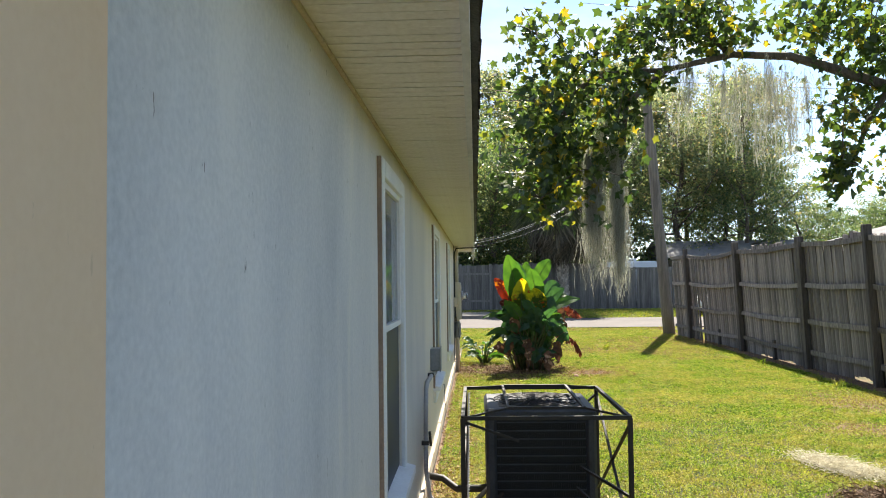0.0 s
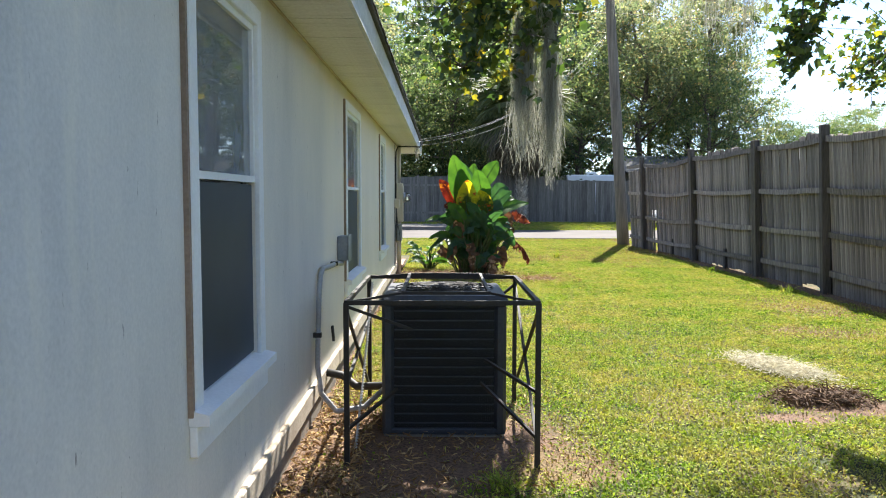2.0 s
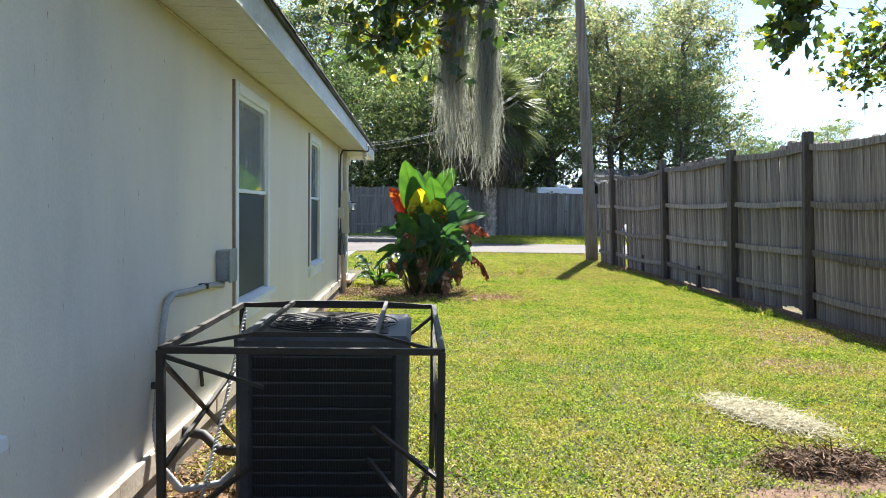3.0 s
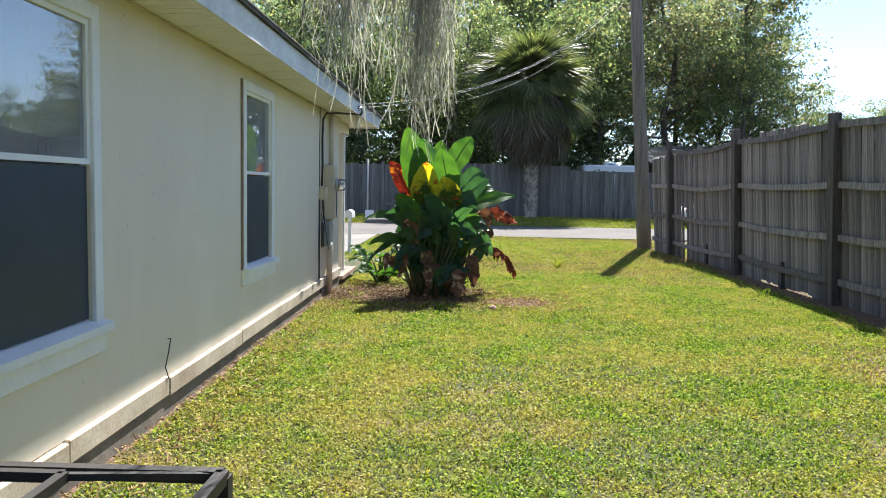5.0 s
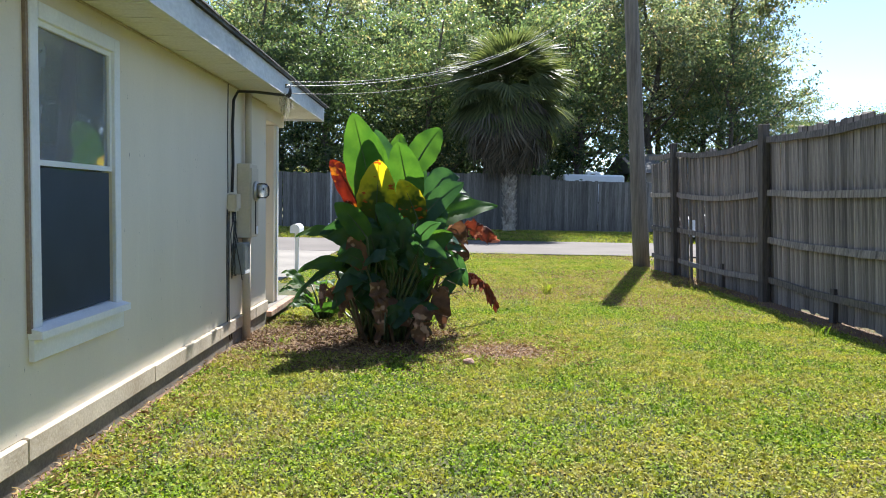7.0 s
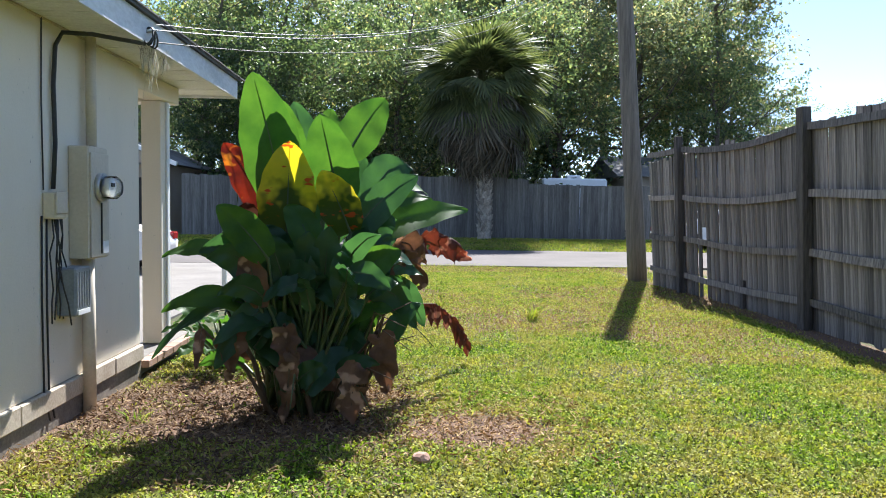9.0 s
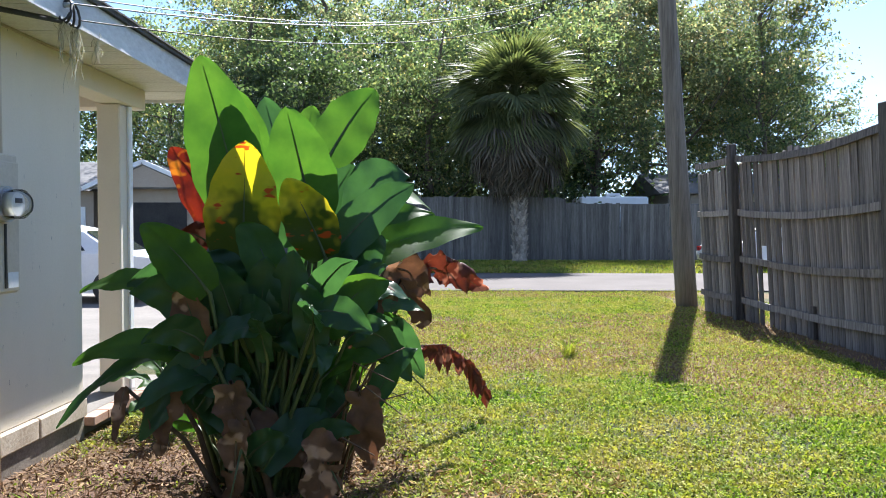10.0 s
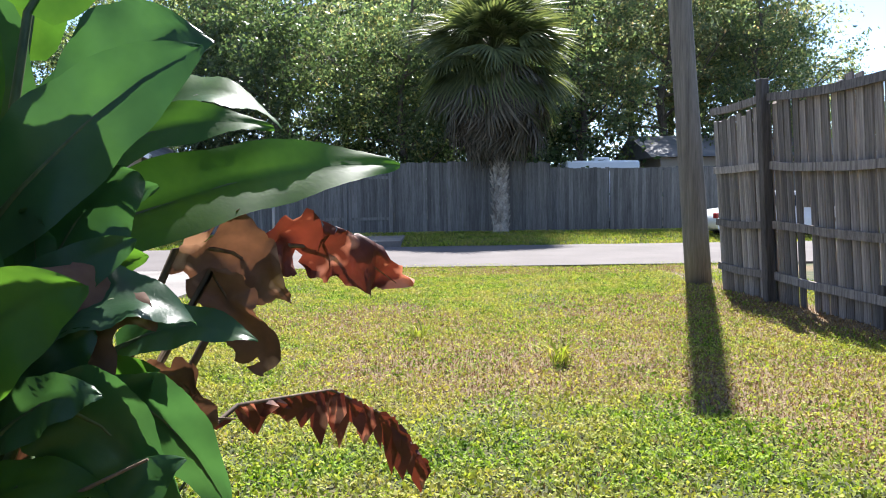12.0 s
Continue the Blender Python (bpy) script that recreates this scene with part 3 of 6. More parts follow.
# eave: vented soffit boards, fascia and the roof's edge
EAVE_X, ROOF_END = 0.13, 17.55
soffit = thing("soffit", "cream ribbed vinyl soffit boards under the eave", "soffit", kind="structure")
boards = []
for x0 in (WALL_X + 0.002, -6.0):
    bm = bmesh.new()
    for k in range(2):
        box(bm, x0, EAVE_X - 0.012, k * 0.0625, k * 0.0625 + 0.058, H_TOP, H_TOP + 0.012)
    boards.append(finish("board", bm, SOFFIT))
y = -5.0
while y < ROOF_END - 0.02:
    part_mesh("board", boards[0 if y < WALL_END else 1], soffit, pose(0, y, 0.0015 * math.sin(y * 37)))
    y += 0.125
solid("soffit_backing", boxed(-6.0, EAVE_X - 0.012, -5.0, ROOF_END - 0.02, H_TOP + 0.013, H_TOP + 0.02), SOFFIT, "cream soffit backing", "soffit", kind="structure")
solid("corner_bead", boxed(WALL_X, WALL_X + 0.014, -5.0, WALL_END, H_TOP - 0.016, H_TOP - 0.001, 0.003), FOOTING, "cream moulding under the soffit", "moulding", kind="structure")
bm = bmesh.new()
box(bm, EAVE_X - 0.012, EAVE_X + 0.012, -5.0, ROOF_END, H_TOP - 0.025, H_TOP + 0.15)
box(bm, -6.0, EAVE_X - 0.013, ROOF_END - 0.02, ROOF_END + 0.002, H_TOP - 0.025, H_TOP + 0.15)
solid("fascia", bm, FASCIA, "weathered white fascia board with dark streaks", "fascia", kind="structure")
roof = thing("roof", "low-pitched roof of dark grey shingles", "roof", kind="structure")
bm = bmesh.new()
slope = 0.36
c0 = [(EAVE_X + 0.04, -5.2, H_TOP + 0.15), (EAVE_X + 0.04, ROOF_END + 0.04, H_TOP + 0.15), (-4.6, ROOF_END + 0.04, H_TOP + 0.15 + 4.73 * slope), (-4.6, -5.2, H_TOP + 0.15 + 4.73 * slope), (-9.3, -5.2, H_TOP + 0.15), (-9.3, ROOF_END + 0.04, H_TOP + 0.15)]
vs = [bm.verts.new(c) for c in c0]
vt = [bm.verts.new((x, y, z + 0.03)) for x, y, z in c0]
for q in ((0, 1, 2, 3), (3, 2, 5, 4)):
    bm.faces.new([vt[i] for i in q])
    bm.faces.new([vs[i] for i in reversed(q)])
for a, b in ((0, 1), (1, 2), (2, 5), (5, 4), (4, 3), (3, 0)):
    bm.faces.new((vs[a], vs[b], vt[b], vt[a]))
part("deck", bm, SHINGLE, roof)
bm = bmesh.new()
rng = random.Random(8)
for row in range(6):
    y = -5.2 + rng.uniform(0, 0.2)
    while y < ROOF_END:
        wdt = rng.uniform(0.16, 0.32)
        x = EAVE_X + 0.05 - row * 0.14
        z = H_TOP + 0.182 + row * 0.14 * slope
        vv = [bm.verts.new(c) for c in ((x + rng.uniform(-0.004, 0.004), y, z + 0.004), (x + rng.uniform(-0.004, 0.004), y + wdt - 0.006, z + 0.004), (x - 0.15, y + wdt - 0.006, z + 0.15 * slope), (x - 0.15, y, z + 0.15 * slope))]
        lo = [bm.verts.new((v.co.x, v.co.y, v.co.z - 0.012)) for v in vv]
        bm.faces.new(vv)
        for a in range(4):
            bm.faces.new((vv[a], lo[a], lo[(a + 1) % 4], vv[(a + 1) % 4]))
        y += wdt
tagged(part("shingles", bm, SHINGLE, roof), kind="stuff")

# porch
solid("porch_slab", boxed(-6.0, -0.30, WALL_END + 0.002, 17.45, -0.5, -0.165, 0.01), CONCRETE, "concrete porch slab edged with brick", "porch slab", kind="structure")
solid("porch_beam", boxed(-0.50, -0.30, WALL_END + 0.002, 17.1, 2.02, H_TOP - 0.002, 0.006), WALL, "cream porch beam", "beam", kind="structure")
solid("porch_beam", boxed(-6.0, -0.501, 16.9, 17.1, 2.02, H_TOP - 0.002, 0.006), WALL, "cream porch beam", "beam", kind="structure")
col = thing("porch_column", "cream square porch column with white corner trim", "column")
part("shaft", boxed(-0.52, -0.345, 16.72, 16.9, -0.163, 2.018, 0.008), WALL, col)
part("corner_trim", boxed(-0.344, -0.325, 16.84, 16.905, -0.163, 2.016, 0.003), TRIM, col, "white corner trim")

# ---- fences ----
FENCE_TOP = 2.27
POSTS = [(6.6, -3.6), (6.6, -0.9), (6.6, 1.8), (6.62, 4.4), (6.64, 7.0), (6.68, 9.7), (6.70, 12.4), (6.68, 14.95), (6.71, 18.7), (6.52, 22.4), (6.44, 23.9)]
RAILS = (2.12, 1.33, 0.63, 0.03)


def fence_x(y):
    """The line of the fence, bowed a little between its posts."""
    ys = [p[1] for p in POSTS]
    k = min(len(ys) - 2, max(0, int(np.searchsorted(ys, y)) - 1))
    t = (y - ys[k]) / (ys[k + 1] - ys[k])
    return float(np.interp(y, ys, [p[0] for p in POSTS])) + (0.05, -0.03)[k % 2] * math.sin(math.pi * t)


def fence_sag(y, level):
    """How far the boards and rails have dropped between their posts; level is 0 at the top rail, 3 at the lowest."""
    ys = [p[1] for p in POSTS]
    k = min(len(ys) - 2, max(0, int(np.searchsorted(ys, y)) - 1))
    t = (y - ys[k]) / (ys[k + 1] - ys[k])
    deep = (0.03, 0.05, 0.02, 0.04, 0.03, 0.06, 0.03, 0.05, 0.10, 0.02)[k]
    return -deep * math.sin(math.pi * t) * (1.0, 0.8, 0.6, 0.5)[level] + 0.02 * noise.noise((y * 0.8, level * 3.0, 1.0))


def fence_line():
    f = thing("wooden_fence", "tall weathered grey-brown board fence with dark posts and sagging rails", "fence")
    rng = random.Random(21)
    for k, (x, y) in enumerate(POSTS[:-1]):
        lean = rng.uniform(-0.17, -0.12)
        bm = bmesh.new()
        bar(bm, (x - 0.075, y, GROUND - 0.3), (x - 0.075 + lean, y + rng.uniform(-0.03, 0.03), FENCE_TOP + rng.uniform(-0.03, 0.08)), 0.125 if k < 9 else 0.11)
        bmesh.ops.bevel(bm, geom=bm.edges[:], offset=0.008, segments=1, affect="EDGES")
        part("post", bm, FENCE_POST, f)
    for (xa, ya), (xb, yb) in zip(POSTS, POSTS[1:]):
        for level, z in enumerate(RAILS):
            bm = bmesh.new()
            n = 10
            prev = None
            twist = rng.uniform(-0.12, 0.12)
            for k in range(n + 1):
                t = k / n
                y = ya + (yb - ya) * t
                c = Vector((fence_x(y) - 0.03 - 0.06 * (z - GROUND), y, z + fence_sag(y, level) + rng.uniform(-0.004, 0.004)))
                ring = [bm.verts.new(c + Vector((i * 0.022 + j * 0.045 * twist, 0, j * 0.045))) for i, j in ((-1, -1), (1, -1), (1, 1), (-1, 1))]
                if prev:
                    for q in range(4):
                        bm.faces.new((prev[q], prev[(q + 1) % 4], ring[(q + 1) % 4], ring[q]))
                else:
                    bm.faces.new(ring)
                prev = ring
            bm.faces.new(prev)
            part("rail", bm, FENCE, f)
    for y in (16.7, 20.45):  # short props under sagging panels
        bm = bmesh.new()
        bar(bm, (fence_x(y) - 0.01, y, GROUND - 0.25), (fence_x(y) - 0.01, y + 0.02, 0.12), 0.10)
        part("prop", bm, FENCE_POST, f)
    shapes = []
    for k in range(8):
        h = 2.50 + rng.uniform(-0.03, 0.03)
        bm = boxed(-0.009, 0.009, -0.0695, 0.0695, 0, h, 0.0)
        for v in bm.verts:
            v.co.y += rng.uniform(-0.004, 0.004)
            if v.co.z > 1:  # dog-eared corners worn unevenly
                v.co.z += rng.uniform(-0.03, 0.01)
            else:
                v.co.z += rng.uniform(0, 0.04)
        shapes.append(finish("picket", bm, FENCE))
    half = finish("picket", boxed(-0.009, 0.009, -0.0695, 0.0695, 1.25, 2.44, 0.0), FENCE)
    y = -3.6
    while y < 23.85:
        gap = rng.choice([0.0015] * 12 + [0.004, 0.007])
        if 20.3 < y < 20.45:
            gap = 0.03
        raised = 0.05 if 15.6 < y < 17.6 or 20.6 < y < 21.3 or 12.6 < y < 13.4 else -0.03
        m = pose(fence_x(y) + 0.016 + rng.uniform(0, 0.006), y + 0.07, GROUND + raised + rng.uniform(-0.02, 0.02) + fence_sag(y, 1), 0, rng.uniform(-0.3, 0.3) - 3.45, rng.uniform(-1.2, 1.2)) @ pose(0, 0, 0, rng.uniform(-0.2, 0.2)) @ Matrix.Diagonal((1, 1, 1 - 0.018 * max(0.0, y - 20.0), 1))
        part_mesh("picket", half if 21.58 < y < 21.72 else rng.choice(shapes), f, m)
        y += 0.139 + gap


fence_line()


def far_fence():
    f = thing("board_fence", "weathered grey board fence across the street", "fence")
    rng = random.Random(5)
    for x0, x1, y, z1, nm in ((-7.0, 6.3, 39.6, 2.25, "boarding"), (6.3, 34, 40.1, 2.1, "boarding")):
        bm = bmesh.new()
        x = x0
        while x < x1:
            h = z1 + rng.uniform(-0.03, 0.03) + 0.05 * math.sin(x * 0.5)
            box(bm, x, x + 0.138, y - 0.01 + rng.uniform(-0.006, 0.006), y + 0.012, -0.2 + rng.uniform(0, 0.03), h)
            x += 0.141 + (0.03 if rng.random() < 0.03 else 0)
        tagged(part(nm, bm, FENCE_FAR, f), kind="stuff")
        bm = bmesh.new()
        for z in (0.2, 1.1, 1.95):
            box(bm, x0, x1, y + 0.012, y + 0.05, z, z + 0.09)
        part("rails", bm, FENCE_FAR, f)
    bm = bmesh.new()
    for px in (0.95, -2.08, -0.6):  # posts beside the gate
        box(bm, px - 0.06, px + 0.06, 39.5, 39.588, -0.2, 2.32)
        part("gate_post", bm, FENCE_FAR, f)
        bm = bmesh.new()
    for z in (0.35, 1.75):
        box(bm, -1.98, 0.88, 39.55, 39.582, z, z + 0.1)
    part("gate_rails", bm, FENCE_FAR, f)
    bm = bmesh.new()
    part("return_panel", box(bm, 6.28, 6.3, 39.62, 40.09, -0.2, 2.2), FENCE_FAR, f)


far_fence()

# ---- utility pole ----
up = thing("utility_pole", "leaning weathered wooden utility pole", "utility pole")
base, top = Vector((6.36, 24.6, GROUND - 0.2)), Vector((5.75, 24.79, 8.5))
bm = bmesh.new()
tube(bm, [base.lerp(top, k / 8) for k in range(9)], [0.19 - 0.007 * k for k in range(9)], 14)
part("shaft", bm, POLE, up)


# ---- trees beyond the street ----
def tree_kind(seed, height, spread, clear, leaves, size, leaf, forks=9):
    """A tall airy tree: tapered trunk, limbs with twigs, leaves in clumps with gaps between them. Returns trunk mesh and crown mesh."""
    rng = random.Random(seed)
    nrng = np.random.default_rng(seed)
    bm = bmesh.new()
    lean = Vector((rng.uniform(-0.6, 0.6), rng.uniform(-0.4, 0.4), 0))
    pts = [Vector((rng.uniform(-0.12, 0.12) * k, rng.uniform(-0.1, 0.1) * k, height * 0.92 * k / 7)) + lean * (k / 7) ** 2 for k in range(8)]
    tube(bm, pts, [height * (0.017 - 0.0019 * k) for k in range(8)], 9)
    clumps = []
    for i in range(forks * 2):
        t = clear + (0.97 - clear) * (i + rng.random() * 0.8) / (forks * 2)
        k = min(6, int(t * 7))
        o = pts[k].lerp(pts[k + 1], t * 7 - k)
        a = i * 2.4 + rng.uniform(-0.5, 0.5)
        reach = spread * (1.15 - 0.75 * max(0, t - 0.35)) * rng.uniform(0.55, 1.0)
        d = Vector((math.cos(a), math.sin(a), rng.uniform(0.25, 0.9)))
        e = o + d * reach
        m1 = o.lerp(e, 0.5) + Vector((0, 0, -0.1 * reach))
        r = height * 0.0042 * (1.2 - t)
        tube(bm, [o, m1, e], [r * 1.6, r, r * 0.4], 5, False)
        for f in (0.55, 0.8, 1.0):
            c = o.lerp(e, f) + Vector((rng.uniform(-0.5, 0.5), rng.uniform(-0.5, 0.5), rng.uniform(-0.3, 0.5)))
            tube(bm, [o.lerp(e, f * 0.85), c], [r * 0.5, r * 0.15], 4, False)
            clumps.append((c, rng.uniform(0.35, 0.75) * spread * 0.33))
    clumps.append((pts[-1], spread * 0.3))
    per = leaves // len(clumps)
    cs = []
    for c, r in clumps:
        for _ in range(8):  # sprays within the clump
            o = np.array(c) + nrng.normal(size=3) * r * np.array([0.95, 0.95, 0.7])
            cs.append(o + nrng.normal(size=(int(per / 8 * nrng.uniform(0.4, 1.6)), 3)) * (r * 0.36) * np.array([1.25, 1.25, 0.55]))
    cs = np.concatenate(cs)
    return finish("trunk", bm, BARK), leaf_mesh("crown", cs, nrng.uniform(0.6, 1.35, len(cs)) * size, leaf, nrng)


TREE_KINDS = [tree_kind(11, 15.5, 3.4, 0.32, 15000, 0.19, LEAF_LIGHT, 12), tree_kind(12, 13.5, 3.8, 0.2, 17000, 0.19, LEAF_TREE, 13), tree_kind(13, 17.0, 3.1, 0.42, 13000, 0.19, LEAF_LIGHT, 11), tree_kind(14, 11.0, 4.2, 0.06, 20000, 0.2, LEAF_DARK, 12), tree_kind(15, 13.0, 3.2, 0.3, 2200, 0.16, LEAF_LIGHT, 14)]
WOODS = [(-15, 58, 1, 1.05), (-9.5, 56, 0, 1.05), (-4.5, 50, 2, 0.95), (-1.5, 57, 3, 1.1), (1.5, 49, 3, 0.95), (3.5, 58, 0, 1.1), (6.5, 51, 3, 1.0), (9.0, 47, 1, 0.86), (10.5, 56, 2, 1.1), (13.0, 49, 0, 0.95), (15.5, 56, 1, 1.05), (18.0, 50, 0, 0.98), (20.0, 57, 2, 1.05), (-3.0, 62, 1, 1.25), (5.0, 63, 1, 1.3), (8.0, 60, 2, 1.1), (14.5, 60, 2, 1.05), (22.5, 53, 1, 0.62), (26.5, 58, 3, 0.62), (31.0, 60, 3, 0.6), (27, 50, 1, 0.55), (25, 47, 3, 0.5), (30, 52, 1, 0.5), (16.5, 46.5, 1, 0.8), (11.5, 61, 0, 1.1), (-21, 62, 3, 1.2), (-14, 66, 1, 1.2), (-30, 64, 3, 1.2), (38, 62, 1, 0.55), (-6, 46, 3, 0.7), (1.8, 52.5, 4, 1.0), (7.5, 55, 1, 1.2), (17.5, 53.5, 1, 1.0), (0.5, 60, 2, 1.15), (-8.5, 49, 1, 1.0), (1.2, 44.2, 1, 0.8), (-3.6, 44.6, 3, 0.85), (4.3, 43.3, 3, 0.78)]
rng = random.Random(3)
for x, y, k, s in WOODS:
    t = thing("tree", ["tall slender tree with an airy green crown", "broad leafy tree with drooping limbs", "tall bare-stemmed tree with a high thin crown", "dense dark green tree branching from low down", "nearly bare tree with thin grey limbs"][k], "tree", "woods beyond the street", at=(x, y, GROUND))
    for nm, me in zip(("trunk", "crown"), TREE_KINDS[k]):
        part_mesh(nm, me, t)
    t.rotation_euler = (0, 0, rng.uniform(0, 6.28))
    t.scale = (s * rng.uniform(0.9, 1.1), s * rng.uniform(0.9, 1.1), s)

sign = thing("yard_sign", "small white yard sign on the verge across the street", "sign", at=(-2.25, 36.0, GROUND + 0.15))
part("board", boxed(-0.18, 0.18, -0.01, 0.01, 0.02, 0.34, 0.004), TRIM, sign)
part("stake", boxed(-0.012, 0.012, 0.011, 0.03, -0.2, 0.3), STEEL, sign)
gate_pole = thing("metal_pole", "thin grey metal pole beside the gate across the street", "pole", at=(-2.37, 36.3, GROUND))
bm = bmesh.new()
tube(bm, [(0, 0, -0.1), (0, 0, 2.6)], 0.04, 10)
part("shaft", bm, CONDUIT, gate_pole)

# undergrowth behind the far fence
nr = np.random.default_rng(41)
cs = []
for _ in range(95):
    x, y = nr.uniform(-26, 40), nr.uniform(43, 62)
    h = nr.uniform(1.2, 4.6) * (1.0 if x < 22 else 0.8)
    q = nr.normal(size=(170, 3)) * np.array([1.1, 0.9, h * 0.33]) + np.array([x, y, h * 0.55 + 0.2])
    cs.append(q[q[:, 2] > -0.2])
cs = np.concatenate(cs)
tagged(new("undergrowth", leaf_mesh("undergrowth", cs, nr.uniform(0.18, 0.42, len(cs)), LEAF_DARK, nr)), "dark green undergrowth below the trees", "undergrowth", kind="stuff")
# far woods closing the distance on all sides
cs = []
for _ in range(420):
    a = nr.uniform(0, 2 * math.pi)
    r = nr.uniform(85, 130)
    x, y = 3 + r * math.sin(a), 20 + r * math.cos(a)
    h = nr.uniform(3.5, 7.5) * (0.7 if 20 < x < 110 and y > 20 else 1.0)
    q = nr.normal(size=(120, 3)) * np.array([3.0, 3.0, h * 0.26]) + np.array([x, y, h * 0.45])
    cs.append(q[q[:, 2] > -0.3])
cs = np.concatenate(cs)
tagged(new("far_woods", leaf_mesh("far_woods", cs, nr.uniform(0.9, 1.9, len(cs)), LEAF_TREE, nr)), "distant green treeline", "woods", kind="stuff")


# ---- cabbage palm ----
def fan_frond(seed, stem, reach, blades, material, fold=0.5, droop=0.25):
    """A fan frond along +x: stalk, then narrow blades spreading from its end."""
    rng = random.Random(seed)
    bm = bmesh.new()
    tube(bm, [(0, 0, 0), (stem * 0.5, 0, 0.08 * stem), (stem, 0, 0)], [0.022, 0.018, 0.012], 4, False)
    for k in range(blades):
        a = (k / (blades - 1) - 0.5) * 2.5
        r = reach * (1.0 - 0.22 * abs(a)) * rng.uniform(0.85, 1.08)
        d = Vector((math.cos(a), math.sin(a), 0))
        s = Vector((-d.y, d.x, 0))
        up = Vector((0, 0, 1))
        c = Vector((stem, 0, 0))
        rows = []
        for t, w in ((0.02, 0.014), (0.35, 0.046), (0.7, 0.034), (1.0, 0.003)):
            p = c + d * (r * t) + up * (-droop * r * t * t * (1 + 0.5 * abs(a)) + 0.10 * abs(a) * t * r * fold)
            rows.append((bm.verts.new(p - s * w), bm.verts.new(p + s * w)))
        for p, q in zip(rows, rows[1:]):
            bm.faces.new((p[0], p[1], q[1], q[0]))
    me = bpy.data.meshes.new("frond")
    bm.to_mesh(me)
    bm.free()
    me.materials.append(material)
    return me


def palm(x, y):
    p = thing("cabbage_palm", "cabbage palm with a shaggy skirt of dead fronds", "palm tree", at=(x, y, -0.18))
    top = Vector((-0.2, 0, 5.2))
    bm = bmesh.new()
    tube(bm, [(0.0, 0, -0.1), (0.0, 0, 0.25), (0.02, 0, 1.5), (-0.08, 0, 3.2), top], [0.33, 0.25, 0.22, 0.22, 0.2], 12)
    part("trunk", bm, PALM_BOOT, p)
    rng = random.Random(6)
    bm = bmesh.new()
    for k in range(150):
        z = 0.15 + 4.6 * k / 150
        a = k * 2.399
        c = Vector((-0.05 * z / 3, 0, z))
        d = Vector((math.cos(a), math.sin(a), 0))
        s = Vector((-d.y, d.x, 0))
        r = 0.23
        w = rng.uniform(0.06, 0.09)
        lean = rng.choice((-1, 1)) * 0.10
        v = [bm.verts.new(c + d * r - s * w), bm.verts.new(c + d * r + s * w), bm.verts.new(c + d * (r + 0.09) + s * (w * 0.4 + lean) + Vector((0, 0, 0.26))), bm.verts.new(c + d * (r + 0.09) + s * (lean - w * 0.4) + Vector((0, 0, 0.26))), bm.verts.new(c + d * (r - 0.06) + s * lean + Vector((0, 0, 0.2)))]
        bm.faces.new((v[0], v[1], v[2], v[3]))
        bm.faces.new((v[0], v[3], v[4]))
        bm.faces.new((v[1], v[4], v[2]))
        bm.faces.new((v[3], v[2], v[4]))
    tagged(part("bark_sheath", bm, PALM_BOOT, p, "criss-cross stubs of old fronds"), kind="stuff")
    green = [fan_frond(k, 1.45, 1.65, 28, LEAF_PALM, 0.5, 0.55) for k in (1, 2, 3)]
    dead = [fan_frond(k, 1.2, 1.5, 22, FROND_DEAD, 0.3, 0.6) for k in (7, 8)]
    for k in range(125):
        a = k * 2.399 + rng.uniform(-0.3, 0.3)
        el = rng.uniform(-38, 85)
        s = rng.uniform(0.80, 1.06)
        part_mesh("frond", rng.choice(green), p, Matrix.Translation(top + Vector((0, 0, rng.uniform(0, 0.7)))) @ pose(0, 0, 0, 0, 0, math.degrees(a)) @ pose(0, 0, 0, rng.uniform(-35, 35), -el, 0) @ Matrix.Diagonal((s, s, s, 1)))
    for k in range(170):
        a = k * 2.399 + rng.uniform(-0.4, 0.4)
        s = rng.uniform(0.7, 1.05)
        part_mesh("dead_frond", rng.choice(dead), p, Matrix.Translation(top + Vector((0, 0, rng.uniform(-0.7, 0.6)))) @ pose(0, 0, 0, 0, 0, math.degrees(a)) @ pose(0, 0, 0, rng.uniform(-40, 40), rng.uniform(2, 78), 0) @ Matrix.Diagonal((s, s, s, 1)))


palm(4.65, 38.9)


# ---- the tree overhead, with moss ----
def gum_leaves(name, centres, size, material, rng):
    """Five-lobed leaves, each a loose piece."""
    verts, faces = [], []
    for c in centres:
        d = Vector(rng.normal(size=3))
        d.z = d.z * 0.5 - 0.75
        d.normalize()
        s = d.cross(Vector(rng.normal(size=3))).normalized()
        up = d.cross(s)
        r = size * rng.uniform(0.6, 1.25)
        b = len(verts)
        for k in range(10):
            a = math.pi * (k / 5.0)
            q = r * (1.0 if k % 2 == 0 else 0.55) * (0.75 if k in (4, 6) else 1.0)
            verts.append(Vector(c) + d * (q * math.cos(a)) + s * (q * math.sin(a)) + up * (0.18 * r * math.cos(2 * a)))
        faces.append(tuple(range(b, b + 10)))
    return from_arrays(name, verts, faces, material)


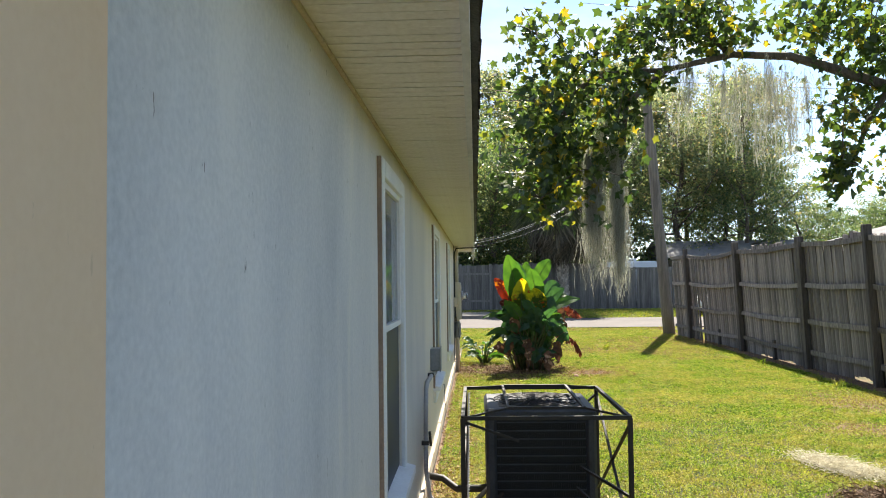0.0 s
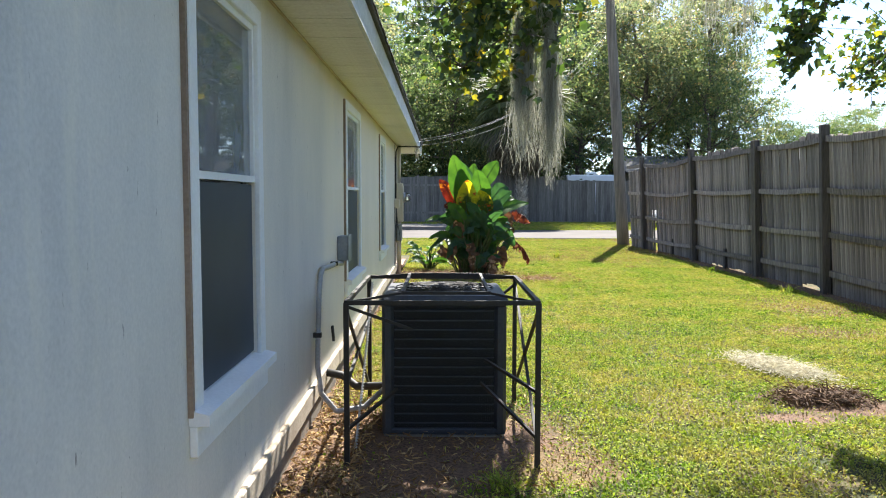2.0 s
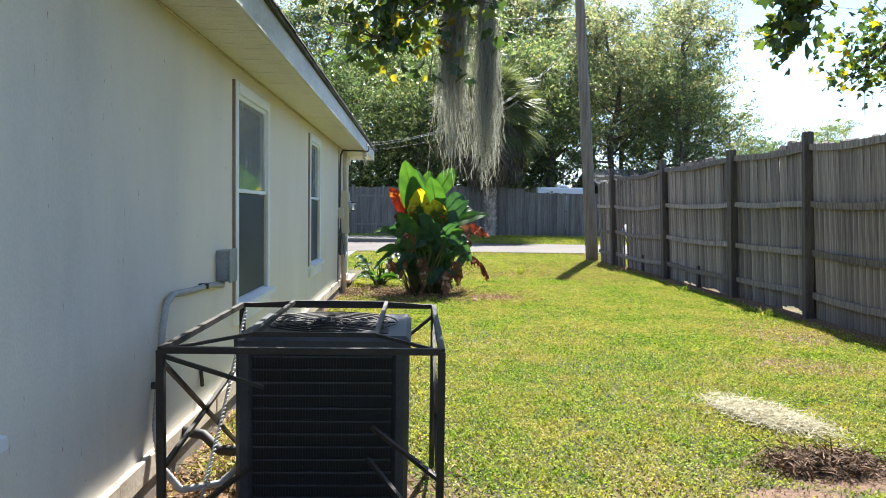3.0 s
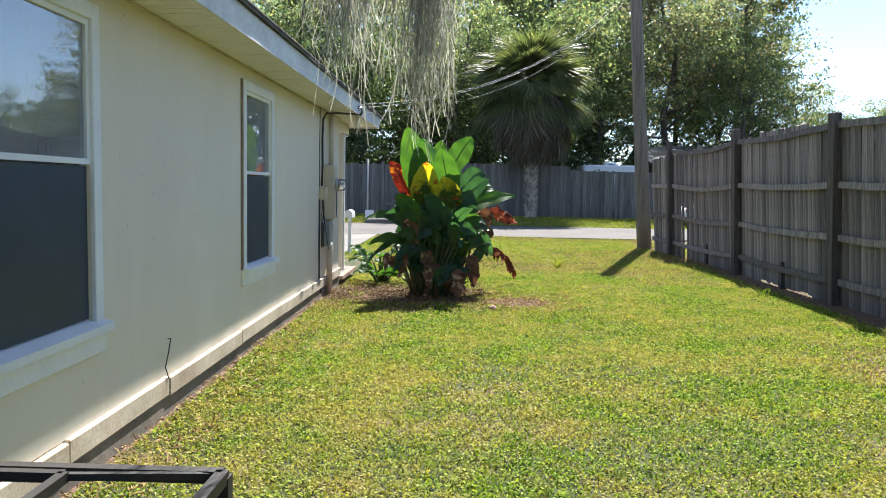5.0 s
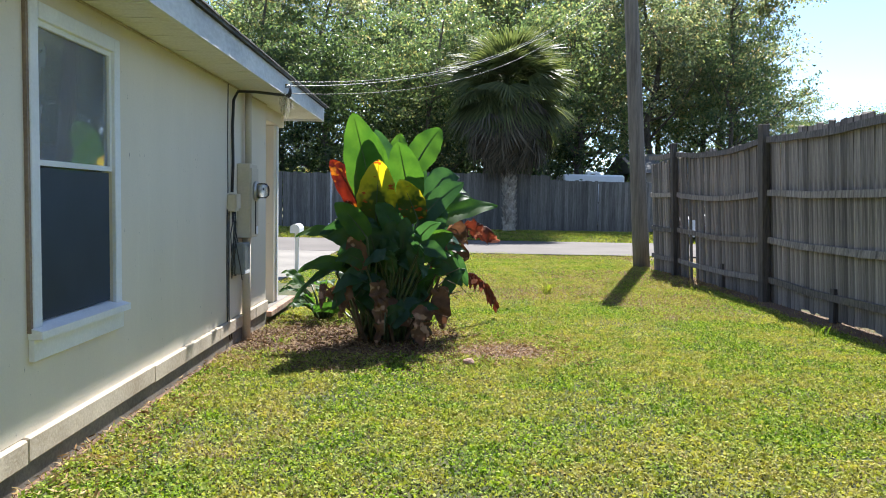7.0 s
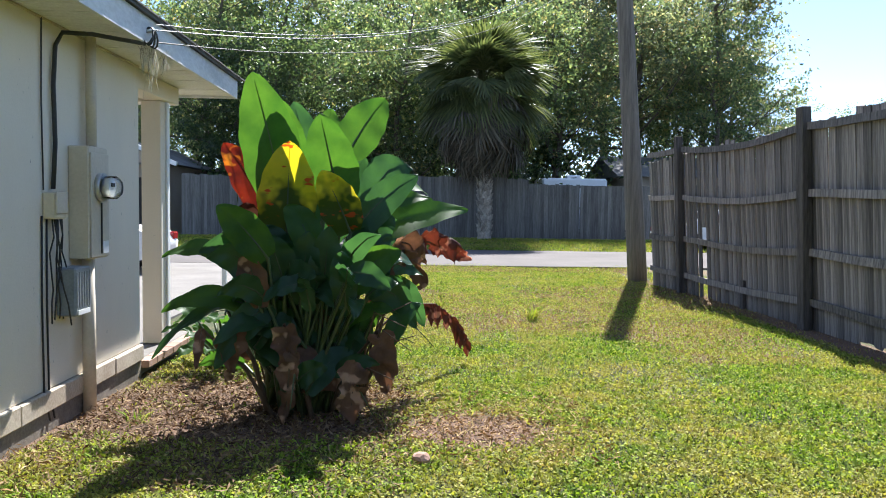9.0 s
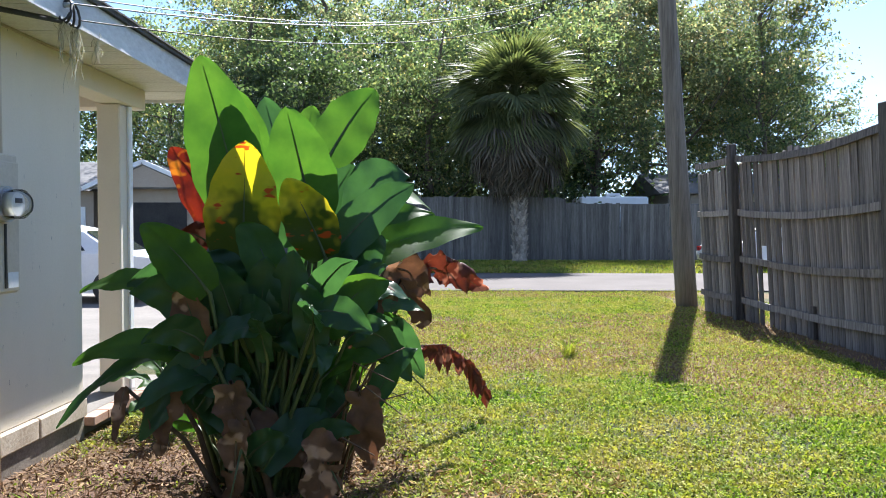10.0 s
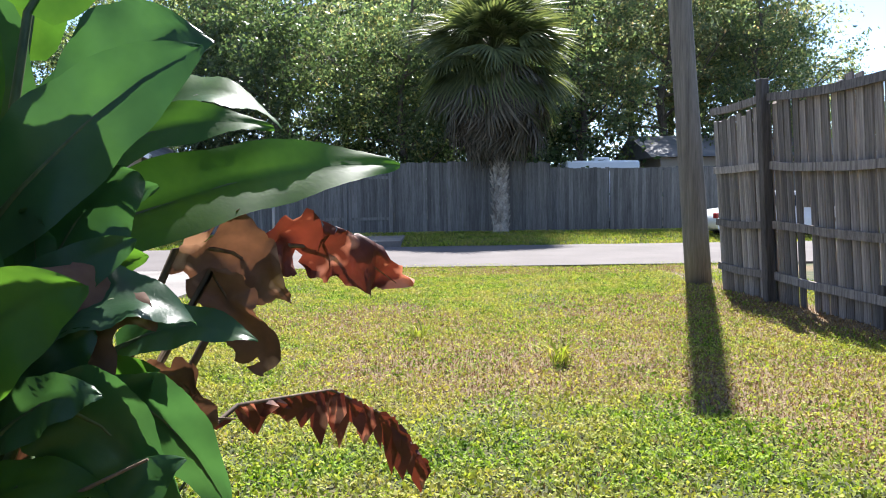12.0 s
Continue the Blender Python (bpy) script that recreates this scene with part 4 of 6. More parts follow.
def moss_mesh(name, hangs, rng, per=60):
    """Spanish moss: bundles of fine wavering strands that hang from given places: (x, y, z, length, width)."""
    verts, faces = [], []
    for hx, hy, hz, length, width in hangs:
        for _ in range(per):
            ox, oy = rng.normal() * width * 0.5, rng.normal() * width * 0.35
            ln = length * rng.uniform(0.3, 1.0)
            n = max(4, int(ln / 0.045))
            x, y, z = hx + ox, hy + oy, hz + rng.uniform(-0.05, 0.12)
            w = rng.uniform(0.0006, 0.0017)
            ang = rng.uniform(0, 3.14)
            ca, sa = math.cos(ang) * w, math.sin(ang) * w
            b = len(verts)
            for k in range(n + 1):
                verts.append((x - ca, y - sa, z))
                verts.append((x + ca, y + sa, z))
                x += rng.normal() * 0.009 - ox * 0.05 * ln / n
                y += rng.normal() * 0.010
                z -= ln / n
                if k < n:
                    q = b + 2 * k
                    faces.append((q, q + 1, q + 3, q + 2))
                    if rng.random() < 0.8:
                        e = len(verts)
                        break_x, break_y = rng.normal() * 0.03, rng.normal() * 0.03
                        faces.append((q, q + 1, -1, -1, x + break_x, y + break_y, z + rng.uniform(-0.04, 0.02)))
        # short side curls become thin triangles
    out = []
    for f in faces:
        if len(f) == 4:
            out.append(f)
        else:
            verts.append((f[4], f[5], f[6]))
            out.append((f[0], f[1], len(verts) - 1))
    return from_arrays(name, verts, out, MOSS)


def shade_tree():
    t = thing("shade_tree", "spreading tree with star-shaped leaves and hanging grey moss", "tree")
    rng = np.random.default_rng(17)
    bm = bmesh.new()
    tube(bm, [(5.35, 5.3, GROUND - 0.2), (5.32, 5.3, 0.2), (5.25, 5.35, 1.4), (5.2, 5.4, 2.6), (5.3, 5.2, 4.2), (5.5, 5.0, 6.5)], [0.30, 0.22, 0.19, 0.17, 0.12, 0.05], 12)
    part("trunk", bm, BARK, t)
    limbs = [
        [(5.22, 5.4, 2.3), (4.6, 6.3, 2.95), (3.94, 6.8, 3.22), (3.4, 6.82, 3.42), (3.06, 6.8, 3.52), (2.54, 6.8, 3.55), (1.92, 6.8, 3.42), (1.34, 6.78, 3.40)],
        [(1.34, 6.78, 3.40), (1.05, 6.74, 3.2), (0.9, 6.72, 2.8), (0.85, 6.7, 2.4)],
        [(1.92, 6.8, 3.42), (1.55, 6.75, 3.1), (1.5, 6.75, 2.6), (1.45, 6.72, 2.2)],
        [(3.94, 6.8, 3.22), (3.75, 6.85, 2.9), (3.6, 6.85, 2.5)],
        [(5.2, 5.4, 2.6), (5.5, 7.2, 3.0), (5.7, 9.0, 3.05), (5.8, 9.9, 2.75)],
        [(5.2, 5.4, 3.0), (4.4, 4.9, 4.2), (3.6, 4.6, 5.0)],
        [(5.3, 5.2, 4.2), (6.4, 5.6, 5.2), (7.2, 6.2, 5.8)],
        [(2.54, 6.8, 3.55), (2.2, 6.8, 3.85), (1.8, 6.85, 4.15)],
    ]
    for k, pts in enumerate(limbs):
        r0 = 0.06 if k == 0 else 0.03 if k in (1, 2, 3, 7) else 0.07
        bm = bmesh.new()
        tube(bm, pts, [r0 * (1 - 0.8 * i / (len(pts) - 1)) + 0.006 for i in range(len(pts))], 7)
        part("limb", bm, BARK, t)
    clumps = [  # centre, spread, leaves
        ((1.1, 6.7, 3.45), (0.28, 0.25, 0.16), 120), ((0.75, 6.7, 3.75), (0.14, 0.2, 0.1), 50), ((0.85, 6.7, 3.1), (0.24, 0.25, 0.18), 170), ((0.8, 6.7, 2.65), (0.24, 0.2, 0.20), 190), ((1.1, 6.7, 2.5), (0.20, 0.2, 0.25), 120),
        ((0.75, 6.7, 2.25), (0.12, 0.15, 0.1), 50), ((1.45, 6.7, 2.9), (0.14, 0.2, 0.25), 100), ((1.75, 6.8, 3.75), (0.26, 0.25, 0.14), 150), ((2.2, 6.8, 3.9), (0.30, 0.25, 0.14), 190), ((2.5, 6.8, 3.65), (0.14, 0.2, 0.08), 50), ((1.7, 6.8, 3.3), (0.14, 0.15, 0.12), 60),
        ((3.35, 6.8, 3.85), (0.24, 0.25, 0.18), 150), ((3.8, 6.85, 3.6), (0.22, 0.25, 0.25), 190), ((3.7, 6.85, 3.0), (0.20, 0.2, 0.14), 100), ((3.5, 6.82, 2.55), (0.10, 0.15, 0.14), 60), ((3.42, 6.81, 2.38), (0.06, 0.1, 0.08), 26),
        ((4.4, 6.6, 3.4), (0.3, 0.3, 0.2), 120), ((5.75, 9.8, 2.75), (0.22, 0.3, 0.16), 110), ((5.95, 9.6, 3.1), (0.3, 0.4, 0.2), 120), ((6.3, 9.4, 2.6), (0.25, 0.3, 0.2), 90),
        ((3.7, 4.6, 5.2), (0.8, 0.8, 0.35), 420), ((5.2, 4.2, 5.6), (0.9, 0.9, 0.45), 460), ((6.6, 5.6, 5.8), (0.8, 0.9, 0.4), 360), ((5.2, 3.2, 4.8), (0.7, 0.6, 0.4), 300), ((4.3, 5.6, 5.4), (0.5, 0.4, 0.3), 200),
        ((3.2, 3.4, 5.0), (0.5, 0.5, 0.25), 230), ((2.4, 3.0, 4.9), (0.4, 0.35, 0.2), 130), ((4.2, 3.0, 4.7), (0.5, 0.5, 0.3), 220),
    ]
    cs = np.concatenate([rng.normal(size=(int(k * (3.6 if c[2] > 4.4 else 2.1)), 3)) * np.array(s) + np.array(c) for c, s, k in clumps])
    part_mesh("crown", gum_leaves("crown", cs, 0.054, LEAF_GUM, rng), t)
    twigs = bmesh.new()
    for c, s, k in clumps:
        for _ in range(6):
            a = Vector(c)
            b = a + Vector(rng.normal(size=3) * np.array(s) * 1.3)
            tube(twigs, [a, a.lerp(b, 0.5) + Vector((0, 0, 0.03)), b], [0.008, 0.005, 0.002], 4, False)
    part("twig_work", twigs, BARK, t)["kind"] = "stuff"


shade_tree()
nr = np.random.default_rng(23)


def hang_moss(hangs, label, per):
    m = thing("spanish_moss", label, "moss", "hanging moss")
    for h in hangs:
        part_mesh("tuft", moss_mesh("tuft", [h], nr, per), m)


hangs = [(1.24, 6.72, 2.50, 1.1, 0.045), (1.28, 6.70, 2.40, 0.95, 0.05), (1.20, 6.74, 2.60, 1.0, 0.04), (1.45, 6.72, 2.40, 1.12, 0.04), (1.48, 6.74, 2.30, 0.95, 0.045), (1.43, 6.70, 2.60, 1.2, 0.05), (1.34, 6.72, 2.85, 0.5, 0.09)]
hang_moss(hangs, "pale grey Spanish moss hanging in long strands from a branch", 170)
hangs = []
for k in range(44):
    u = nr.random() ** 1.4
    hangs.append((1.95 + 1.35 * u + nr.normal() * 0.05, 6.82 + nr.normal() * 0.1, 3.55 - 0.25 * u - 0.5 * nr.random() ** 2, nr.uniform(0.15, 0.62) + 0.25 * u, nr.uniform(0.02, 0.09)))
hang_moss(hangs, "thin grey veil of Spanish moss along a limb", 22)

hang_moss([(1.22, 7.1, 2.2, 0.85, 0.02)], "single pale strand of moss trailing from a twig", 16)
hang_moss([(0.09, 15.02, 2.15, 0.22, 0.03), (0.12, 15.12, 2.14, 0.3, 0.02), (0.13, 15.35, 2.12, 0.12, 0.02)], "small wisp of grey moss caught on the eave", 22)


# ---- the big broad-leaved plant ----
def broad_leaf(plant, foot, start, tip, width, material, facing=(0, -1, 0), arch=0.06, fold=0.25, tears=0, seed=0, stalk=None, curl=0.0, crumple=0.0):
    """One leaf: a stalk from the foot to the blade's start, then a pleated blade to its tip."""
    rng = random.Random(seed)
    foot, start, tip = Vector(foot), Vector(start), Vector(tip)
    axis = tip - start
    ln = axis.length
    d = axis.normalized()
    f = Vector(facing)
    side = d.cross(f).normalized()
    face = side.cross(d).normalized()
    n, m = 30, 8
    bm = bmesh.new()
    mid, rows = [], []
    gaps = {rng.randrange(6, n - 3) * rng.choice((1, -1)) for _ in range(tears if crumple else 0)}
    for i in range(n + 1):
        t = i / n
        c = start + axis * t + Vector((0, 0, 1)) * (arch * ln * (4 * t * (1 - t))) - face * (curl * ln * t * t) - Vector((0, 0, arch * ln * 1.2 * t ** 3))
        mid.append(c)
        w = width * 0.5 * min(1.0, (math.sin(math.pi * min(1.0, 0.06 + t * 0.94) ** 0.75) ** 0.62)) if t < 0.995 else 0.004
        if crumple:
            w *= 0.85 + 0.6 * noise.noise((t * 4.5, seed * 1.7, 0.0))
        row = []
        for j in range(m + 1):
            u = j / m * 2 - 1
            e = 1.0 + ((rng.uniform(-0.05, 0.03) if crumple else 0.025 * math.sin(i * 0.9 + seed)) if j in (0, m) else 0)
            wave = 0.010 * math.sin(t * 17 + u * 2 + seed) * abs(u)
            pleat = 0.0013 * (1 if i % 2 else -1) * min(1, abs(u) * 3)
            row.append(bm.verts.new(c + side * (u * w * e) + face * (fold * abs(u) * w - fold * 0.35 * w * u * u + wave + pleat)))
        if crumple:
            for v in row:
                v.co += noise.noise_vector(v.co * 9 + Vector((seed, 0, 0))) * crumple + noise.noise_vector(v.co * 24) * crumple * 0.4
        rows.append(row)
    for i in range(n):
        for j in range(m):
            sgn = -1 if j < m / 2 else 1
            if (i * sgn) in gaps and abs(j - (m - 1) / 2) > 1.2:
                continue
            q = bm.faces.new((rows[i][j], rows[i][j + 1], rows[i + 1][j + 1], rows[i + 1][j]))
            q.smooth = True
    leaf = part("leaf", bm, material, plant)
    bm = bmesh.new()
    bend = foot.lerp(start, 0.55) + Vector(((foot.x - start.x) * 0.12, (foot.y - start.y) * 0.12, 0.06 * ln))
    r = 0.011 + 0.012 * width
    tube(bm, [foot, foot.lerp(bend, 0.6), bend, start] + [mid[k] - face * 0.004 for k in (6, 14, 22, 28)], [r * 1.5, r * 1.25, r, r * 0.8, r * 0.6, r * 0.42, r * 0.25, r * 0.1], 6)
    part("midrib", bm, stalk or STALK, leaf)
    return leaf



clump = thing("banana_plant", "tall clump of broad-leaved banana plants, some leaves red, yellow and withered", "plant")
FOOT = GROUND - 0.03
broad_leaf(clump, (1.13, 15.06, FOOT), (1.01, 15.2, 1.1), (0.8, 15.1, 2.03), 0.42, BLADE, arch=0.02, tears=1, seed=0)
broad_leaf(clump, (1.07, 15.22, FOOT), (1.04, 15.3, 1.06), (0.97, 15.2, 1.86), 0.36, BLADE, arch=0.02, seed=1)
broad_leaf(clump, (0.99, 15.15, FOOT), (0.87, 15.35, 1.02), (0.54, 15.35, 1.58), 0.26, BLADE_RED, arch=0.05, tears=3, seed=2)
broad_leaf(clump, (1.23, 14.91, FOOT), (1.05, 15.0, 0.86), (1.08, 14.95, 1.55), 0.4, BLADE_YELLOW, arch=0.02, tears=1, seed=3)
broad_leaf(clump, (1.28, 15.12, FOOT), (1.39, 15.2, 1.1), (1.26, 15.1, 1.75), 0.37, BLADE, arch=0.02, seed=4)
broad_leaf(clump, (1.21, 15.0, FOOT), (1.48, 15.05, 0.92), (1.29, 14.95, 1.36), 0.28, BLADE_YELLOW, arch=0.04, seed=5)
broad_leaf(clump, (1.31, 15.2, FOOT), (1.41, 15.5, 1.47), (1.69, 15.6, 1.94), 0.32, BLADE, arch=0.04, seed=6)
broad_leaf(clump, (1.24, 15.29, FOOT), (1.19, 15.9, 1.42), (1.24, 16.0, 1.9), 0.25, BLADE, arch=0.03, seed=7)
broad_leaf(clump, (1.15, 15.2, FOOT), (1.22, 15.7, 0.98), (0.97, 15.8, 1.94), 0.36, BLADE_SHADED, arch=0.03, tears=1, seed=8)
broad_leaf(clump, (1.33, 15.27, FOOT), (1.57, 15.4, 1.13), (1.89, 15.5, 1.49), 0.28, BLADE_SHADED, arch=0.16, tears=3, seed=9)
broad_leaf(clump, (1.36, 15.32, FOOT), (1.6, 15.6, 1.15), (2.03, 15.7, 1.27), 0.24, BLADE, arch=0.16, facing=(0.1, -0.5, 0.85), seed=10)
broad_leaf(clump, (1.5, 15.2, FOOT), (1.45, 15.35, 0.83), (2.36, 16.05, 1.14), 0.26, BLADE, arch=0.04, facing=(-0.1, -0.92, 0.3), seed=11)
broad_leaf(clump, (1.05, 14.9, FOOT), (1.0, 14.6, 0.77), (0.7, 14.55, 1.12), 0.24, BLADE, arch=0.04, seed=12)
broad_leaf(clump, (1.02, 15.0, FOOT), (0.97, 14.9, 0.66), (0.52, 14.8, 0.87), 0.3, BLADE_SHADED, arch=0.12, tears=2, seed=13)
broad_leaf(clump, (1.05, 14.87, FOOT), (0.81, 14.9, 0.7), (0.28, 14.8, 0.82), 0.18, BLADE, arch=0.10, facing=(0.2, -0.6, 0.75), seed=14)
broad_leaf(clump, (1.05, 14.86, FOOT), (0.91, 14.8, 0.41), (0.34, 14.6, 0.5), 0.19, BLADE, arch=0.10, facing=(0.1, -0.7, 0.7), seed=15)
broad_leaf(clump, (1.03, 15.0, FOOT), (0.84, 14.8, 0.45), (0.31, 14.5, 0.24), 0.11, BLADE_SHADED, arch=0.12, facing=(0, -0.5, 0.85), seed=16)
broad_leaf(clump, (1.06, 14.98, FOOT), (0.97, 14.7, 0.59), (0.62, 14.6, 0.85), 0.23, BLADE_SHADED, arch=0.14, seed=17)
broad_leaf(clump, (1.2, 14.76, FOOT), (0.98, 14.65, 0.5), (0.71, 14.5, 0.61), 0.17, BLADE_SHADED, arch=0.16, seed=18)
broad_leaf(clump, (1.11, 14.89, FOOT), (1.0, 14.7, 0.46), (0.68, 14.55, 0.13), 0.20, BLADE_SHADED, arch=0.10, seed=19)
broad_leaf(clump, (1.06, 14.89, FOOT), (1.08, 14.75, 0.58), (0.97, 14.7, 0.94), 0.25, BLADE_SHADED, arch=0.06, seed=20)
broad_leaf(clump, (1.27, 14.84, FOOT), (1.17, 14.8, 0.45), (1.24, 14.75, 0.97), 0.22, BLADE_SHADED, arch=0.05, tears=1, seed=21)
broad_leaf(clump, (1.26, 14.84, FOOT), (1.32, 14.8, 0.48), (1.37, 14.75, 1.0), 0.22, BLADE_SHADED, arch=0.05, seed=22)
broad_leaf(clump, (1.31, 15.06, FOOT), (1.48, 14.9, 0.56), (1.62, 14.9, 0.96), 0.25, BLADE_SHADED, arch=0.08, seed=23)
broad_leaf(clump, (1.24, 14.77, FOOT), (1.48, 14.7, 0.46), (1.45, 14.65, 0.85), 0.18, BLADE_SHADED, arch=0.08, seed=24)
broad_leaf(clump, (1.23, 15.1, FOOT), (1.51, 15.2, 0.67), (1.76, 15.3, 1.1), 0.27, BLADE_SHADED, arch=0.1, tears=2, seed=25)
broad_leaf(clump, (1.11, 15.23, FOOT), (1.21, 15.8, 0.81), (1.52, 15.9, 1.54), 0.34, BLADE_SHADED, arch=0.05, seed=26)
broad_leaf(clump, (1.34, 15.15, FOOT), (1.6, 15.1, 0.68), (1.92, 15.2, 0.74), 0.23, BLADE_SHADED, arch=0.14, facing=(0.1, -0.5, 0.85), seed=27)
broad_leaf(clump, (1.34, 14.99, FOOT), (1.64, 15.0, 0.55), (1.94, 15.0, 0.34), 0.23, BLADE_SHADED, arch=0.16, seed=28)
broad_leaf(clump, (1.33, 14.87, FOOT), (1.48, 14.9, 0.3), (1.83, 14.95, 0.43), 0.13, BLADE, arch=0.14, facing=(0, -0.6, 0.8), seed=29)
broad_leaf(clump, (1.07, 15.05, FOOT), (0.78, 15.3, 0.99), (0.63, 15.2, 1.07), 0.17, BLADE_RUST, arch=0.1, tears=2, seed=30)
broad_leaf(clump, (1.41, 15.36, FOOT), (1.74, 15.6, 0.83), (2.04, 15.8, 0.69), 0.25, BLADE_DRY, arch=0.14, tears=1, fold=0.6, curl=0.1, crumple=0.034, stalk=STALK_DRY, seed=31)
broad_leaf(clump, (1.55, 15.25, FOOT), (1.91, 15.8, 0.81), (2.37, 16.1, 0.71), 0.17, BLADE_RUST, arch=0.10, tears=3, fold=0.5, crumple=0.07, stalk=STALK_DRY, seed=32)
broad_leaf(clump, (1.45, 15.17, FOOT), (1.84, 15.6, 0.77), (1.98, 15.6, 0.48), 0.18, BLADE_DRY, arch=0.05, tears=1, fold=0.6, curl=0.1, crumple=0.034, stalk=STALK_DRY, seed=33)
broad_leaf(clump, (1.35, 15.21, FOOT), (1.76, 15.2, 0.78), (1.61, 15.0, 0.47), 0.29, BLADE_DRY, arch=0.08, tears=1, fold=0.6, curl=0.1, crumple=0.034, stalk=STALK_DRY, seed=34)
broad_leaf(clump, (1.27, 14.74, FOOT), (1.11, 14.55, 0.36), (1.16, 14.5, 0.06), 0.2, BLADE_DRY, arch=0.03, tears=1, fold=0.6, curl=0.1, crumple=0.034, stalk=STALK_DRY, seed=35)
broad_leaf(clump, (1.23, 14.92, FOOT), (1.16, 14.5, 0.19), (1.13, 14.45, -0.25), 0.15, BLADE_DRY, arch=0.03, tears=1, fold=0.6, curl=0.1, crumple=0.034, stalk=STALK_DRY, seed=36)
broad_leaf(clump, (1.32, 14.96, FOOT), (1.69, 14.8, 0.28), (1.75, 14.75, -0.13), 0.2, BLADE_DRY, arch=0.04, tears=1, fold=0.6, curl=0.1, crumple=0.034, stalk=STALK_DRY, seed=37)
broad_leaf(clump, (0.97, 14.84, FOOT), (0.79, 14.65, 0.34), (0.76, 14.55, 0.02), 0.24, BLADE_DRY, arch=0.06, tears=1, fold=0.6, curl=0.1, crumple=0.034, stalk=STALK_DRY, seed=38)
broad_leaf(clump, (1.36, 14.87, FOOT), (1.55, 14.6, 0.1), (1.53, 14.5, -0.21), 0.22, BLADE_DRY, arch=0.05, tears=1, fold=0.6, curl=0.1, crumple=0.034, stalk=STALK_DRY, seed=39)
broad_leaf(clump, (1.04, 14.75, FOOT), (0.59, 14.6, 0.32), (0.58, 14.5, 0.1), 0.07, BLADE_DRY, arch=0.05, stalk=STALK_DRY, seed=40)
broad_leaf(clump, (1.36, 15.21, FOOT), (1.45, 15.15, 0.88), (1.94, 15.25, 1.37), 0.25, BLADE_SHADED, arch=0.05, tears=1, seed=60)
broad_leaf(clump, (1.4, 15.26, FOOT), (1.5, 15.3, 0.99), (2.05, 15.5, 1.22), 0.16, BLADE, arch=0.08, tears=2, facing=(0, -0.85, 0.5), seed=61)
broad_leaf(clump, (1.38, 15.25, FOOT), (1.42, 15.25, 0.78), (1.79, 15.35, 1.04), 0.14, BLADE_SHADED, arch=0.06, tears=1, seed=62)
broad_leaf(clump, (1.21, 15.15, FOOT), (1.47, 15.35, 0.73), (1.74, 15.4, 0.85), 0.13, BLADE, arch=0.06, seed=63)
broad_leaf(clump, (1.44, 15.19, FOOT), (1.49, 15.1, 0.63), (1.79, 15.2, 0.91), 0.14, BLADE_SHADED, arch=0.06, seed=64)
broad_leaf(clump, (1.43, 15.07, FOOT), (1.76, 15.05, 0.57), (2.0, 15.15, 0.31), 0.18, BLADE_SHADED, arch=0.12, seed=65)
broad_leaf(clump, (1.32, 15.1, FOOT), (1.65, 15.4, 0.59), (1.99, 15.5, 0.63), 0.13, BLADE_SHADED, arch=0.1, facing=(0, -0.8, 0.6), seed=66)
broad_leaf(clump, (1.34, 15.18, FOOT), (1.73, 15.3, 0.76), (1.68, 15.3, 0.68), 0.08, BLADE, arch=0.05, seed=67)
broad_leaf(clump, (1.2, 15.1, FOOT), (1.76, 15.3, 0.57), (1.91, 15.35, 0.44), 0.15, BLADE_DRY, arch=0.08, fold=0.6, crumple=0.05, stalk=STALK_DRY, seed=68)
broad_leaf(clump, (1.27, 15.25, FOOT), (1.61, 15.0, 0.49), (1.75, 15.05, 0.72), 0.13, BLADE_SHADED, arch=0.06, seed=69)
broad_leaf(clump, (1.39, 15.09, FOOT), (1.6, 15.2, 0.51), (1.48, 15.25, 0.69), 0.09, BLADE, arch=0.05, seed=70)
rng = random.Random(31)
for k in range(120):  # low inner shoots and stems, mostly the darker green that paints the foot's shade
    a = rng.uniform(0, 6.28)
    f = (1.2 + 0.3 * math.cos(a) * rng.random(), 15.05 + 0.3 * math.sin(a) * rng.random(), FOOT)
    s = (f[0] + rng.uniform(-0.32, 0.32), f[1] + rng.uniform(-0.3, 0.3), rng.uniform(-0.1, 0.72))
    e = (s[0] + rng.uniform(-0.35, 0.35), s[1] + rng.uniform(-0.3, 0.25), s[2] + rng.uniform(-0.15, 0.45))
    broad_leaf(clump, f, s, e, rng.uniform(0.10, 0.22), rng.choice((BLADE_SHADED,) * 8 + (BLADE, BLADE_DRY)), facing=(rng.uniform(-0.6, 0.6), -1, rng.uniform(0, 0.8)), arch=0.1, tears=1, seed=100 + k)
for k in range(22):  # bare and withered stalks round the foot
    a = rng.uniform(0, 6.28)
    f = Vector((1.2 + 0.34 * math.cos(a), 15.05 + 0.34 * math.sin(a), FOOT))
    b = f + Vector((0.25 * math.cos(a) + rng.uniform(-0.15, 0.15), 0.25 * math.sin(a) - 0.05, rng.uniform(0.25, 0.75)))
    e = b + Vector((0.22 * math.cos(a), 0.2 * math.sin(a), rng.uniform(-0.3, 0.12)))
    bm = bmesh.new()
    tube(bm, [f, f.lerp(b, 0.6) + Vector((0, 0, 0.05)), b, e], [0.010, 0.008, 0.006, 0.003], 5)
    part("stalk", bm, rng.choice((STALK, STALK_DRY, STALK_DRY)), clump)
